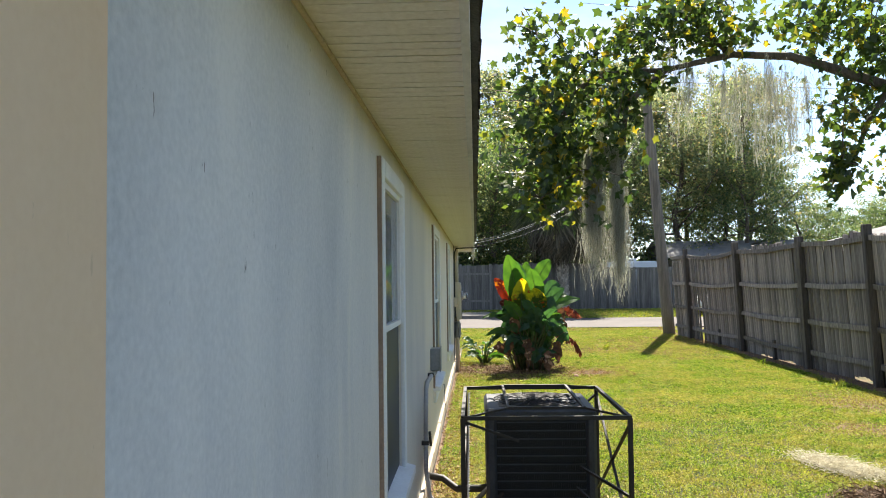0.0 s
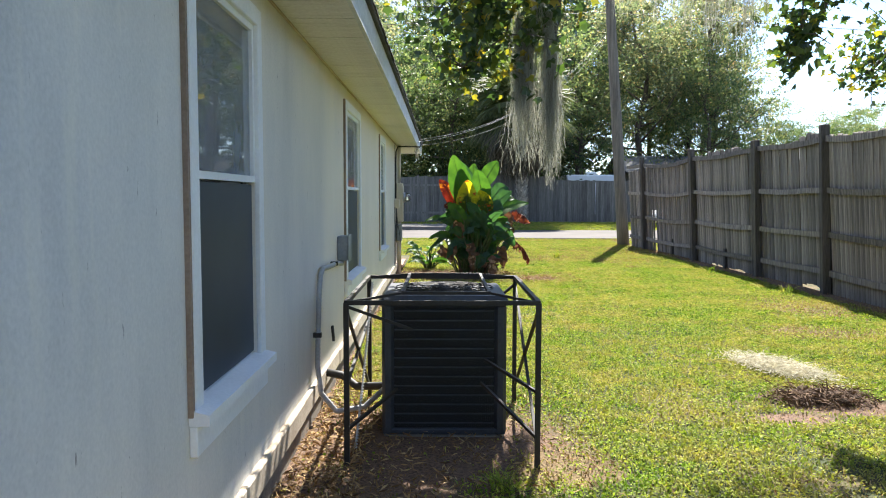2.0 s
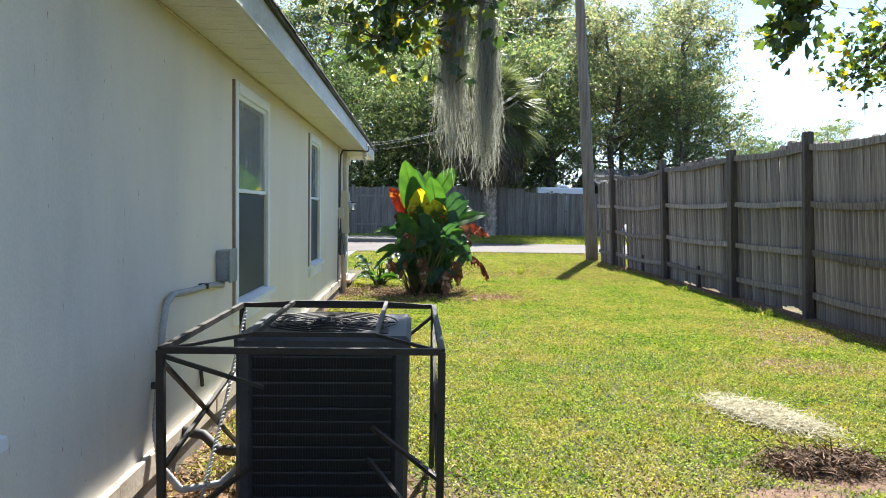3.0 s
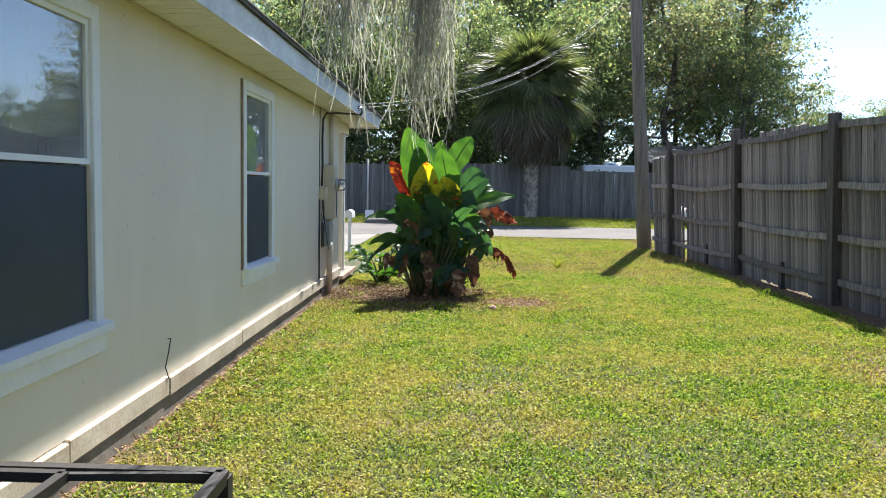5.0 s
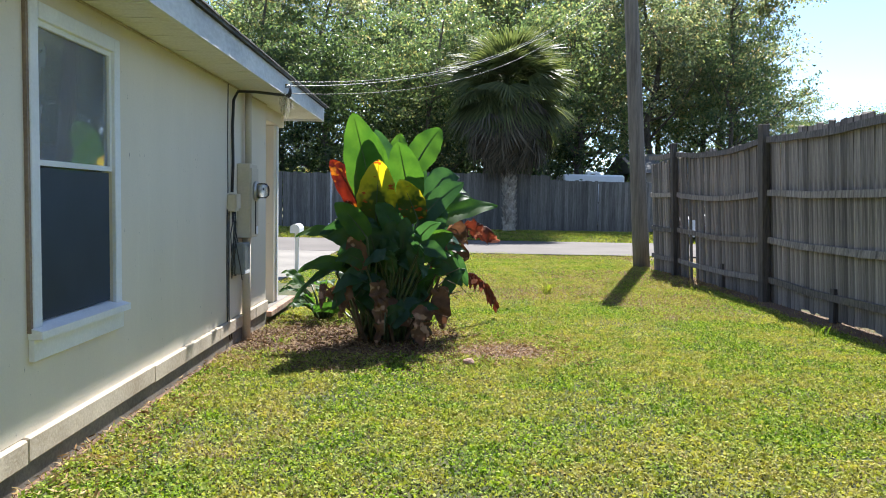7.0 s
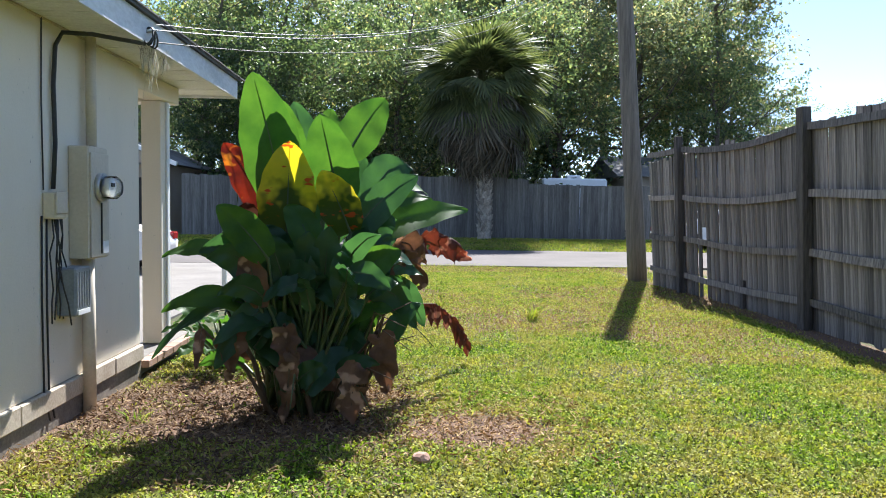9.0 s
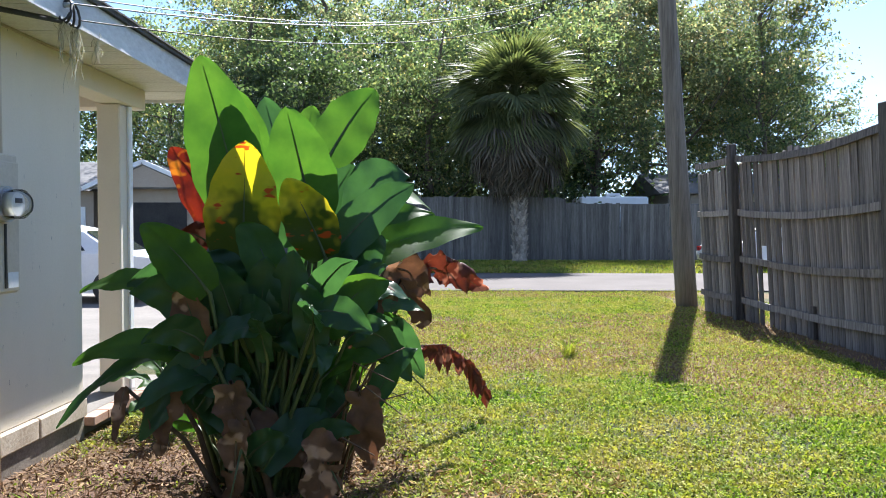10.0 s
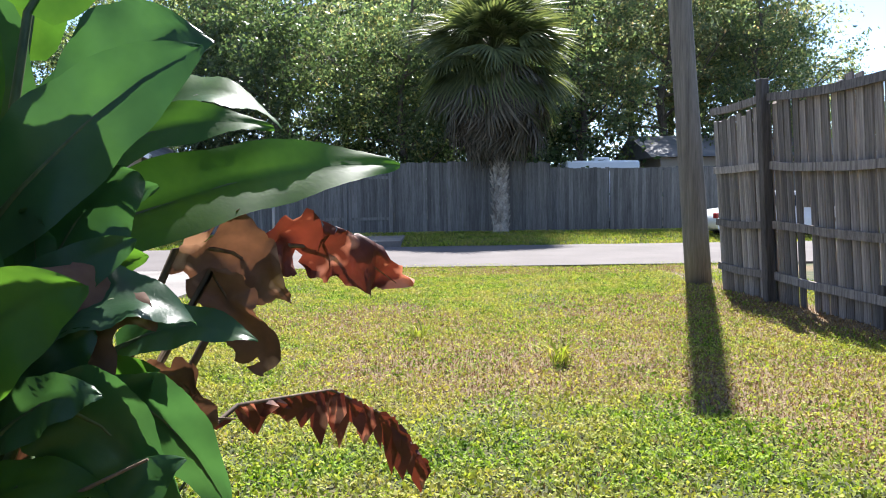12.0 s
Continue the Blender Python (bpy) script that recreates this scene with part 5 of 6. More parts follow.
# withered ragged frond trailing towards the lawn
tips = [Vector((1.55, 15.3, 0.10)), Vector((1.85, 15.8, 0.33)), Vector((2.1, 16.1, 0.30)), Vector((2.3, 16.35, 0.12)), Vector((2.43, 16.5, -0.14))]
bm = bmesh.new()
tube(bm, tips, [0.010, 0.008, 0.006, 0.005, 0.003], 5)
ragged = part("stalk", bm, STALK_DRY, clump)
bm = bmesh.new()
for k in range(34):
    t = 0.9 + 3.05 * k / 33
    i = min(3, int(t))
    c = tips[i].lerp(tips[i + 1], t - i)
    s = Vector((rng.uniform(0.02, 0.05), rng.uniform(0.0, 0.03), 0))
    h = rng.uniform(0.05, 0.2) * (1.2 - abs(t - 2.2) * 0.3) * (0.35 + abs(math.sin(k * 0.8)))
    off = Vector((rng.uniform(-0.03, 0.03), rng.uniform(-0.03, 0.03), -h))
    w = Vector((0.012, -0.018, 0.01)) * rng.uniform(-1, 1)
    v = [bm.verts.new(c - s * 0.6), bm.verts.new(c + s * 0.6), bm.verts.new(c + s + off * 0.5 + w), bm.verts.new(c + off), bm.verts.new(c - s * 0.8 + off * 0.6 - w)]
    bm.faces.new((v[0], v[1], v[2]))
    bm.faces.new((v[0], v[2], v[4]))
    bm.faces.new((v[4], v[2], v[3]))
part("dry_leaf", bm, BLADE_RUST, ragged, "shrivelled rust-brown leaf remains")


# low leafy shrub by the porch
shrub = thing("leafy_shrub", "low bright green leafy shrub beside the porch", "shrub")
for k in range(24):
    a = k * 2.4
    f = (0.32 + 0.05 * math.cos(a), 16.35 + 0.05 * math.sin(a), FOOT)
    r = rng.uniform(0.08, 0.3)
    s = (f[0] + r * math.cos(a), f[1] + r * math.sin(a), FOOT + rng.uniform(0.15, 0.5))
    e = (s[0] + 0.26 * math.cos(a), s[1] + 0.26 * math.sin(a), s[2] + rng.uniform(-0.05, 0.22))
    broad_leaf(shrub, f, s, e, rng.uniform(0.10, 0.17), BLADE, facing=(0.3 * math.cos(a), -0.4, 0.85), arch=0.12, seed=300 + k)


# ---- air conditioner in its cage ----
def condenser(x0, x1, y0, y1, z0, z1):
    a = thing("air_conditioner", "dark louvred air conditioner condenser unit", "air conditioner")
    part("base_pad", boxed(x0 + 0.01, x1 - 0.01, y0 + 0.01, y1 - 0.01, GROUND - 0.1, z0, 0.01), CONCRETE, a, "concrete pad")
    part("core", boxed(x0 + 0.025, x1 - 0.025, y0 + 0.025, y1 - 0.025, z0 + 0.02, z1 - 0.06), COIL_SHADE, a, "near-black block for the shaded coil behind the louvres")
    for cx in (x0, x1 - 0.075):
        for cy in (y0, y1 - 0.075):
            part("corner_panel", boxed(cx, cx + 0.075, cy, cy + 0.075, z0, z1 - 0.05, 0.02), AC_GREY, a)
    part("bottom_tray", boxed(x0 + 0.004, x1 - 0.004, y0 + 0.004, y1 - 0.004, z0, z0 + 0.04, 0.008), AC_GREY, a)
    bm = bmesh.new()
    box(bm, x0 - 0.008, x1 + 0.008, y0 - 0.008, y1 + 0.008, z1 - 0.075, z1, 0.022)
    part("top_cover", bm, AC_GREY, a)
    n = 13
    for k in range(n):
        z = z0 + 0.07 + k * (z1 - z0 - 0.17) / (n - 1)
        bm = bmesh.new()
        box(bm, x0 + 0.076, x1 - 0.076, y0 + 0.004, y0 + 0.016, z, z + 0.008)
        box(bm, x0 + 0.004, x0 + 0.016, y0 + 0.076, y1 - 0.076, z, z + 0.008)
        box(bm, x1 - 0.016, x1 - 0.004, y0 + 0.076, y1 - 0.076, z, z + 0.008)
        part("louvre", bm, AC_GREY, a)
    bm = bmesh.new()
    x = x0 + 0.085
    while x < x1 - 0.08:
        box(bm, x, x + 0.003, y0 + 0.008, y0 + 0.014, z0 + 0.05, z1 - 0.08)
        x += 0.0125
    tagged(part("guard_mesh", bm, METAL_DARK, a), kind="stuff")
    cx, cy, r = (x0 + x1) / 2, (y0 + y1) / 2, (x1 - x0) * 0.42
    for q in range(7):
        bm = bmesh.new()
        rr = r * (q + 1) / 7
        tube(bm, [(cx + rr * math.cos(t), cy + rr * math.sin(t), z1 + 0.012) for t in (2 * math.pi * k / 24 for k in range(25))], 0.004, 4, False)
        part("fan_grille_ring", bm, IRON, a)
    bm = bmesh.new()
    for k in range(10):
        t = 2 * math.pi * k / 10
        bar(bm, (cx, cy, z1 + 0.008), (cx + r * math.cos(t), cy + r * math.sin(t), z1 + 0.008), 0.006)
    part("fan_grille_spokes", bm, IRON, a)
    # flat near-black sheet paints the shaded hollow under the fan grille
    part("fan_well_shade", boxed(cx - r * 0.9, cx + r * 0.9, cy - r * 0.9, cy + r * 0.9, z1 - 0.002, z1 + 0.003, 0.0), COIL_SHADE, a)
    return a


AC = condenser(0.21, 0.985, 5.2, 5.95, -0.275, 0.60)


def cage(x0, x1, y0, y1, z1):
    c = thing("metal_cage", "rusty black angle-iron security cage round the condenser", "cage")
    w = 0.029
    zb = GROUND - 0.08
    for x in (x0, x1):
        for y in (y0, y1):
            bm = bmesh.new()
            bar(bm, (x, y, zb), (x, y, z1), w)
            part("leg", bm, IRON, c)
    for p, q in (((x0, y0), (x1, y0)), ((x1, y0), (x1, y1)), ((x1, y1), (x0, y1)), ((x0, y1), (x0, y0))):
        bm = bmesh.new()
        bar(bm, (*p, z1), (*q, z1), w * 0.85)
        part("top_bar", bm, IRON, c)
    # raised hatch frame on top
    hx0, hx1, hy0, hy1, hz = x0 + 0.30, x1 - 0.26, y0 + 0.20, y1 - 0.10, z1 + 0.03
    for p, q in (((hx0, hy0), (hx1, hy0)), ((hx1, hy0), (hx1, hy1)), ((hx1, hy1), (hx0, hy1)), ((hx0, hy1), (hx0, hy0))):
        bm = bmesh.new()
        bar(bm, (*p, hz), (*q, hz), w * 0.65)
        part("hatch_bar", bm, IRON, c)
    for p, q in (((x0, y0), (hx0, hy0)), ((x1, y0), (hx1, hy0)), ((x0, y1), (hx0, hy1)), ((x1, y1), (hx1, hy1))):
        bm = bmesh.new()
        bar(bm, (*p, z1), (*q, hz), w * 0.45)
        part("strut", bm, IRON, c)
    zz = GROUND + 0.12
    braces = [((x0, y0, z1 - 0.04), (x0, y1, zz)), ((x0, y0, zz + 0.35), (x0, y1, z1 - 0.3)), ((x1, y0, z1 - 0.04), (x1, y1, zz)), ((x1, y0, zz), (x1, y1, z1 - 0.04)),
              ((x0, y0, z1 - 0.02), (x0 + 0.36, y0 + 0.12, z1 - 0.17)), ((x1, y0, z1 - 0.5), (x1 - 0.28, y0 + 0.3, z1 - 0.38)), ((x1, y0, zz + 0.05), (x1 - 0.3, y0 + 0.35, zz + 0.28)), ((x0, y0, zz + 0.1), (x0 + 0.26, y0 + 0.35, zz + 0.24)), ((x1, y1, z1 - 0.05), (x1 - 0.25, y1 - 0.05, z1 - 0.25))]
    for p, q in braces:
        bm = bmesh.new()
        bar(bm, p, q, 0.017)
        part("brace", bm, IRON, c)


cage(0.055, 1.115, 4.68, 6.04, 0.63)

# ---- electrical things on the wall ----
def disconnect():
    d = thing("disconnect_box", "grey electrical disconnect box on the stucco wall", "electrical box")
    x = WALL_X
    part("body", boxed(x, x + 0.085, 6.72, 6.90, 0.69, 0.89, 0.006), GREY_BOX, d)
    part("cover", boxed(x + 0.0855, x + 0.095, 6.71, 6.91, 0.68, 0.90, 0.004), GREY_BOX, d)
    bm = bmesh.new()
    run = [(x + 0.03, 6.80, 0.70), (x + 0.035, 6.74, 0.665), (x + 0.03, 6.5, 0.69), (x + 0.03, 6.1, 0.70), (x + 0.03, 5.76, 0.715), (x + 0.03, 5.66, 0.68), (x + 0.03, 5.60, 0.56), (x + 0.03, 5.54, 0.3), (x + 0.035, 5.48, 0.10), (x + 0.06, 5.46, -0.08), (x + 0.16, 5.46, -0.20), (x + 0.34, 5.5, -0.18), (x + 0.5, 5.55, -0.04), (x + 0.6, 5.56, 0.02)]
    smooth = []
    for k in range(len(run) - 1):  # ribbed hose: the radius swells and shrinks along it
        p, q = Vector(run[k]), Vector(run[k + 1])
        m = max(2, int((q - p).length / 0.012))
        smooth += [p.lerp(q, j / m) for j in range(m)]
    tube(bm, smooth, [0.019 if k % 2 else 0.016 for k in range(len(smooth))], 8)
    part("flexible_conduit", bm, CONDUIT, d, "grey ribbed flexible conduit looping to the condenser")
    bm = bmesh.new()
    tube(bm, [(x + 0.01, 6.34, 0.22), (x + 0.02, 6.34, 0.10)], 0.012, 6)
    part("stub", bm, CABLE, d)
    for yy, z in ((5.53, 0.28), (6.35, 0.685)):
        part("clamp", boxed(x, x + 0.055, yy - 0.015, yy + 0.015, z, z + 0.03), CABLE, d)


disconnect()
x = WALL_X
ln = thing("refrigerant_line", "black insulated refrigerant pipes running to the condenser", "pipe")
bm = bmesh.new()
tube(bm, [(x + 0.0, 5.95, -0.05), (x + 0.14, 5.93, -0.07), (x + 0.25, 5.85, -0.13), (x + 0.45, 5.75, -0.10), (x + 0.59, 5.72, -0.05)], 0.028, 8)
part("insulation", bm, CABLE, ln)
spig = thing("cable_stub", "thin cable end poking out of the wall", "cable")
bm = bmesh.new()
tube(bm, [(x, 9.31, 0.21), (x + 0.02, 9.31, 0.215), (x + 0.022, 9.27, 0.14), (x + 0.02, 9.22, 0.05), (x + 0.03, 9.25, -0.03)], 0.004, 5)
part("wire", bm, CABLE, spig)


cord = thing("braided_cord", "pale braided cord hanging inside the cage", "cord")
bm = bmesh.new()
for ph in (0.0, math.pi):
    pts = []
    for k in range(260):
        t = k / 259
        c = Vector((0.085, 5.98, 0.60)).lerp(Vector((0.075, 4.86, GROUND - 0.01)), t)
        pts.append(c + Vector((0.006 * math.cos(k * 0.75 + ph), 0, 0.006 * math.sin(k * 0.75 + ph) - 0.05 * math.sin(math.pi * t))))
    tube(bm, pts, 0.005, 4, False)
part("strands", bm, CONDUIT, cord)


def meter_box():
    m = thing("electric_meter", "cream electric meter box with glass dial on a conduit", "electric meter")
    y0, y1, z0, z1 = 14.70, 15.00, 0.74, 1.46
    part("body", boxed(x, x + 0.13, y0, y1, z0, z1, 0.008), METER, m)
    part("cover", boxed(x + 0.131, x + 0.142, y0 + 0.01, y1 - 0.01, z0 + 0.01, z1 - 0.04, 0.004), METER, m)
    part("label_plate", boxed(x + 0.143, x + 0.146, y1 - 0.12, y1 - 0.03, z0 + 0.03, z0 + 0.11), TRIM, m, "pale notice plate")
    part("breaker_slot", boxed(x + 0.143, x + 0.15, y0 + 0.15, y0 + 0.165, z0 + 0.03, z1 - 0.36), CABLE, m)
    bm = bmesh.new()
    cy, cz = y0 + 0.14, 1.20
    tube(bm, [(x + 0.14, cy, cz), (x + 0.175, cy, cz)], 0.092, 24)
    part("collar", bm, STEEL, m, "galvanised ring")
    bm = bmesh.new()
    tube(bm, [(x + 0.176, cy, cz), (x + 0.25, cy, cz), (x + 0.275, cy, cz)], [0.078, 0.074, 0.05], 24)
    g = part("dial_glass", bm, GLASS, m, "clear glass dome")
    bm = bmesh.new()
    tube(bm, [(x + 0.177, cy, cz), (x + 0.225, cy, cz)], 0.062, 20)
    part("dial", bm, TRIM, g)
    part("dial_window", boxed(x + 0.226, x + 0.229, cy - 0.03, cy + 0.03, cz + 0.005, cz + 0.03), CABLE, g)
    for yy, za, zb, r, nm in ((15.06, z1 - 0.02, H_TOP - 0.002, 0.034, "riser"), (14.86, -0.34, z0 + 0.01, 0.042, "lower_conduit")):
        bm = bmesh.new()
        tube(bm, [(x + 0.055, yy if nm != "riser" else 14.93, za), (x + 0.055, yy if nm != "riser" else 14.93, zb)], r, 12)
        part(nm, bm, METER, m, "cream painted pipe")
    return m


meter_box()


def phone_box(name, label, y0, y1, z0, z1, t, material):
    b = thing(name, label, "utility box")
    part("body", boxed(x, x + t, y0, y1, z0, z1, 0.01), material, b)
    for k in range(6):
        yy = y0 + 0.02 + k * (y1 - y0 - 0.04) / 5
        part("rib", boxed(x + t, x + t + 0.005, yy - 0.006, yy + 0.006, z0 + 0.05, z1 - 0.03), material, b)
    part("lower_plate", boxed(x + t + 0.0005, x + t + 0.004, y0 + 0.03, y1 - 0.02, z0 + 0.005, z0 + 0.035), TRIM, b)


phone_box("cable_box", "grey ribbed plastic cable junction box", 14.52, 14.74, 0.40, 0.70, 0.12, GREY_BOX)
b = thing("junction_box", "small cream plastic junction box on the wall", "utility box")
part("body", boxed(x, x + 0.08, 14.36, 14.50, 1.0, 1.16, 0.01), METER, b)
part("lid", boxed(x + 0.0805, x + 0.09, 14.355, 14.505, 1.03, 1.165, 0.006), METER, b)
wires = thing("wall_cables", "loose black cables running down the wall", "cable")
rng = random.Random(12)
bm = bmesh.new()
tube(bm, [(EAVE_X, 14.95, H_TOP - 0.03), (x + 0.2, 14.6, H_TOP - 0.05), (x + 0.06, 14.52, H_TOP - 0.06), (x + 0.025, 14.5, H_TOP - 0.14), (x + 0.02, 14.48, 1.8), (x + 0.022, 14.49, 1.45), (x + 0.02, 14.46, 1.18)], 0.014, 7)
part("cable", bm, CABLE, wires)
for k in range(6):
    bm = bmesh.new()
    yy = 14.42 + 0.025 * k
    pts = [Vector((x + 0.03, yy, 1.0))]
    for j in range(6):
        pts.append(pts[-1] + Vector((rng.uniform(-0.012, 0.02), rng.uniform(-0.04, 0.04), -rng.uniform(0.07, 0.13))))
        pts[-1].x = max(x + 0.012, pts[-1].x)
    tube(bm, pts, 0.005, 5)
    part("cable", bm, rng.choice((CABLE, CABLE, CONDUIT)), wires)
for yy in (14.34, 14.4):
    bm = bmesh.new()
    tube(bm, [(x + 0.008, yy, 1.02), (x + 0.008, yy - 0.01, 0.5), (x + 0.008, yy, -0.02), (x + 0.03, yy + 0.02, -0.2)], 0.006, 5)
    part("cable", bm, CABLE, wires)
bm = bmesh.new()
tube(bm, [(x + 0.01, 14.36, 1.17), (x + 0.01, 14.35, 1.7), (x + 0.012, 14.36, H_TOP - 0.01)], 0.005, 5)
part("cable", bm, CABLE, wires)

# service drop from the eave to the pole
drop = thing("service_cable", "slack overhead service cables from the eave to the pole", "cable")
for k, (dy, dz, r, mt) in enumerate(((0.0, 0.0, 0.0045, CABLE_GREY), (0.06, 0.05, 0.0035, CABLE_GREY), (0.1, -0.06, 0.004, CABLE))):
    a, b = Vector((EAVE_X + 0.05, 14.95 + dy, H_TOP + 0.06 + dz)), Vector((5.75, 24.78, 6.3 + dz * 2))
    pts = []
    for i in range(25):
        t = i / 24
        p = a.lerp(b, t)
        p.z -= (0.85 + 0.05 * k) * 4 * t * (1 - t) * 0.75
        pts.append(p)
    bm = bmesh.new()
    tube(bm, pts, r, 5, False)
    part("cable", bm, mt, drop)
ins = thing("cable_anchor", "black cable clamp and loops on the fascia", "cable clamp")
bm = bmesh.new()
for k in range(4):
    tube(bm, [(EAVE_X + 0.03 + 0.03 * math.cos(t + k), 14.93 + 0.05 * k * 0.6 + 0.03 * math.sin(t), H_TOP + 0.02 + 0.06 * math.sin(t + k)) for t in (0.6 * j for j in range(11))], 0.007, 5, False)
part("loops", bm, CABLE, ins)
bm = bmesh.new()
tube(bm, [(EAVE_X, 14.95, H_TOP + 0.05), (EAVE_X + 0.06, 14.96, H_TOP + 0.06)], 0.014, 6)
part("hook", bm, STEEL, ins)
for z0, z1, nm in ((8.0, 7.4, "street_cable"), (7.0, 6.2, "street_cable")):
    w = thing(nm, "thin overhead street cable", "cable", "street cables")
    bm = bmesh.new()
    pts = []
    for i in range(33):
        t = i / 32
        px = -45 + 95 * t
        s = abs(px - 5.75) / 50.0
        pts.append((px, 24.8 + (px - 5.75) * 0.02, z0 - 1.2 * 4 * s * (1 - s) * 0.8))
    tube(bm, pts, 0.009, 4, False)
    part("cable", bm, CABLE, w)

# porch edge bricks
pe = thing("brick_edging", "row of reddish bricks along the porch slab", "bricks")
me = finish("brick", boxed(-0.045, 0.045, -0.1, 0.1, -0.03, 0.03, 0.004), PAVER)
y = WALL_END + 0.12
while y < 17.4:
    part_mesh("brick", me, pe, pose(-0.25, y, -0.195, 0, 0, 0))
    y += 0.21


# ---- across the street and the driveway ----
def car(cx, cy, turn, label="white sedan parked on the driveway"):
    c = thing("parked_car", label, "car", at=(cx, cy, GROUND + 0.03))
    c.rotation_euler = (0, 0, radians(turn))
    prof = [(-2.25, 0.35), (-2.28, 0.62), (-2.1, 0.86), (-1.45, 0.93), (-0.85, 1.32), (-0.2, 1.43), (0.55, 1.38), (1.15, 0.98), (2.0, 0.82), (2.25, 0.6), (2.22, 0.32), (1.8, 0.22), (-1.8, 0.22)]
    bm = bmesh.new()
    rows = []
    for s in (-1, -0.8, 0.8, 1):
        rows.append([bm.verts.new((px, s * (0.86 if pz < 0.95 else 0.86 - (pz - 0.95) * 0.45) * (1 if abs(s) == 1 else 1.02), pz - (0.03 if abs(s) == 1 else 0))) for px, pz in prof])
    for a, b in zip(rows, rows[1:]):
        for k in range(len(prof)):
            f = bm.faces.new((a[k], a[(k + 1) % len(prof)], b[(k + 1) % len(prof)], b[k]))
            f.smooth = True
    bm.faces.new(rows[0])
    bm.faces.new(list(reversed(rows[-1])))
    part("body", bm, CAR_PAINT, c)
    for s in (-1, 1):
        for x0, x1 in ((-0.95, -0.12), (-0.06, 0.8)):
            bm = bmesh.new()
            q = [(x0, 0.96), (x1, 0.96), (x1 - (0.28 if x1 > 0.5 else 0), 1.28), (x0 + (0.3 if x0 < -0.5 else 0), 1.28)]
            v = [bm.verts.new((px, s * (0.862 - (pz - 0.95) * 0.42), pz)) for px, pz in q]
            w = [bm.verts.new((px, s * (0.845 - (pz - 0.95) * 0.42), pz)) for px, pz in q]
            bm.faces.new(v)
            bm.faces.new(list(reversed(w)))
            for k in range(4):
                bm.faces.new((v[k], w[k], w[(k + 1) % 4], v[(k + 1) % 4]))
            part("side_window", bm, CAR_GLASS, c)
        for wx in (-1.4, 1.38):
            bm = bmesh.new()
            tube(bm, [(wx, s * 0.66, 0.30), (wx, s * 0.88, 0.30)], 0.31, 20)
            t = part("tyre", bm, CABLE, c)
            bm = bmesh.new()
            tube(bm, [(wx, s * 0.80, 0.30), (wx, s * 0.89, 0.30)], 0.20, 14)
            part("rim", bm, STEEL, t)
        part("tail_light", boxed(-2.29, -2.14, s * 0.55, s * 0.82, 0.62, 0.78, 0.02), TAIL, c, "red tail light")
    for x0, z0, x1, z1 in ((-1.43, 0.945, -0.88, 1.31), (0.62, 1.36, 1.14, 1.0)):
        bm = bmesh.new()
        v = [bm.verts.new(p) for p in ((x0, -0.7, z0 + 0.012), (x0, 0.7, z0 + 0.012), (x1, 0.62, z1 + 0.012), (x1, -0.62, z1 + 0.012))]
        bm.faces.new(v)
        r = bmesh.ops.extrude_face_region(bm, geom=bm.faces[:])
        bmesh.ops.translate(bm, vec=(0, 0, -0.01), verts=[e for e in r["geom"] if isinstance(e, bmesh.types.BMVert)])
        part("windscreen", bm, CAR_GLASS, c)


CAR_PAINT = surface("car_paint", (0.70, 0.71, 0.73), (0.80, 0.81, 0.82), (1, 1, 1), 2, 20, 0.25, 0.0)
CAR_GLASS = surface("car_glass", (0.015, 0.018, 0.02), (0.03, 0.035, 0.04), (1, 1, 1), 2, 20, 0.06, 0.0)
TAIL = surface("tail_lamp", (0.25, 0.01, 0.01), (0.4, 0.02, 0.02), (1, 1, 1), 2, 20, 0.2, 0.0)
car(-5.4, 25.5, 180)
post = thing("mailbox", "white rounded mailbox on a white post", "mailbox", at=(-0.88, 21.2, GROUND))
part("post", boxed(-0.035, 0.035, -0.035, 0.035, -0.1, 0.8, 0.008), TRIM, post)
bm = bmesh.new()
ring = []
for yy in (-0.22, 0.22):
    ring.append([bm.verts.new((0.085 * math.cos(a), yy, 0.88 + 0.085 * math.sin(a))) for a in (math.pi * k / 10 for k in range(11))] + [bm.verts.new((-0.085, yy, 0.80)), bm.verts.new((0.085, yy, 0.80))])
for k in range(13):
    bm.faces.new((ring[0][k], ring[0][(k + 1) % 13], ring[1][(k + 1) % 13], ring[1][k]))
bm.faces.new(ring[0])
bm.faces.new(ring[1])
part("box", bm, TRIM, post)
car(12.9, 36.6, 4, "white car parked on the verge across the street")


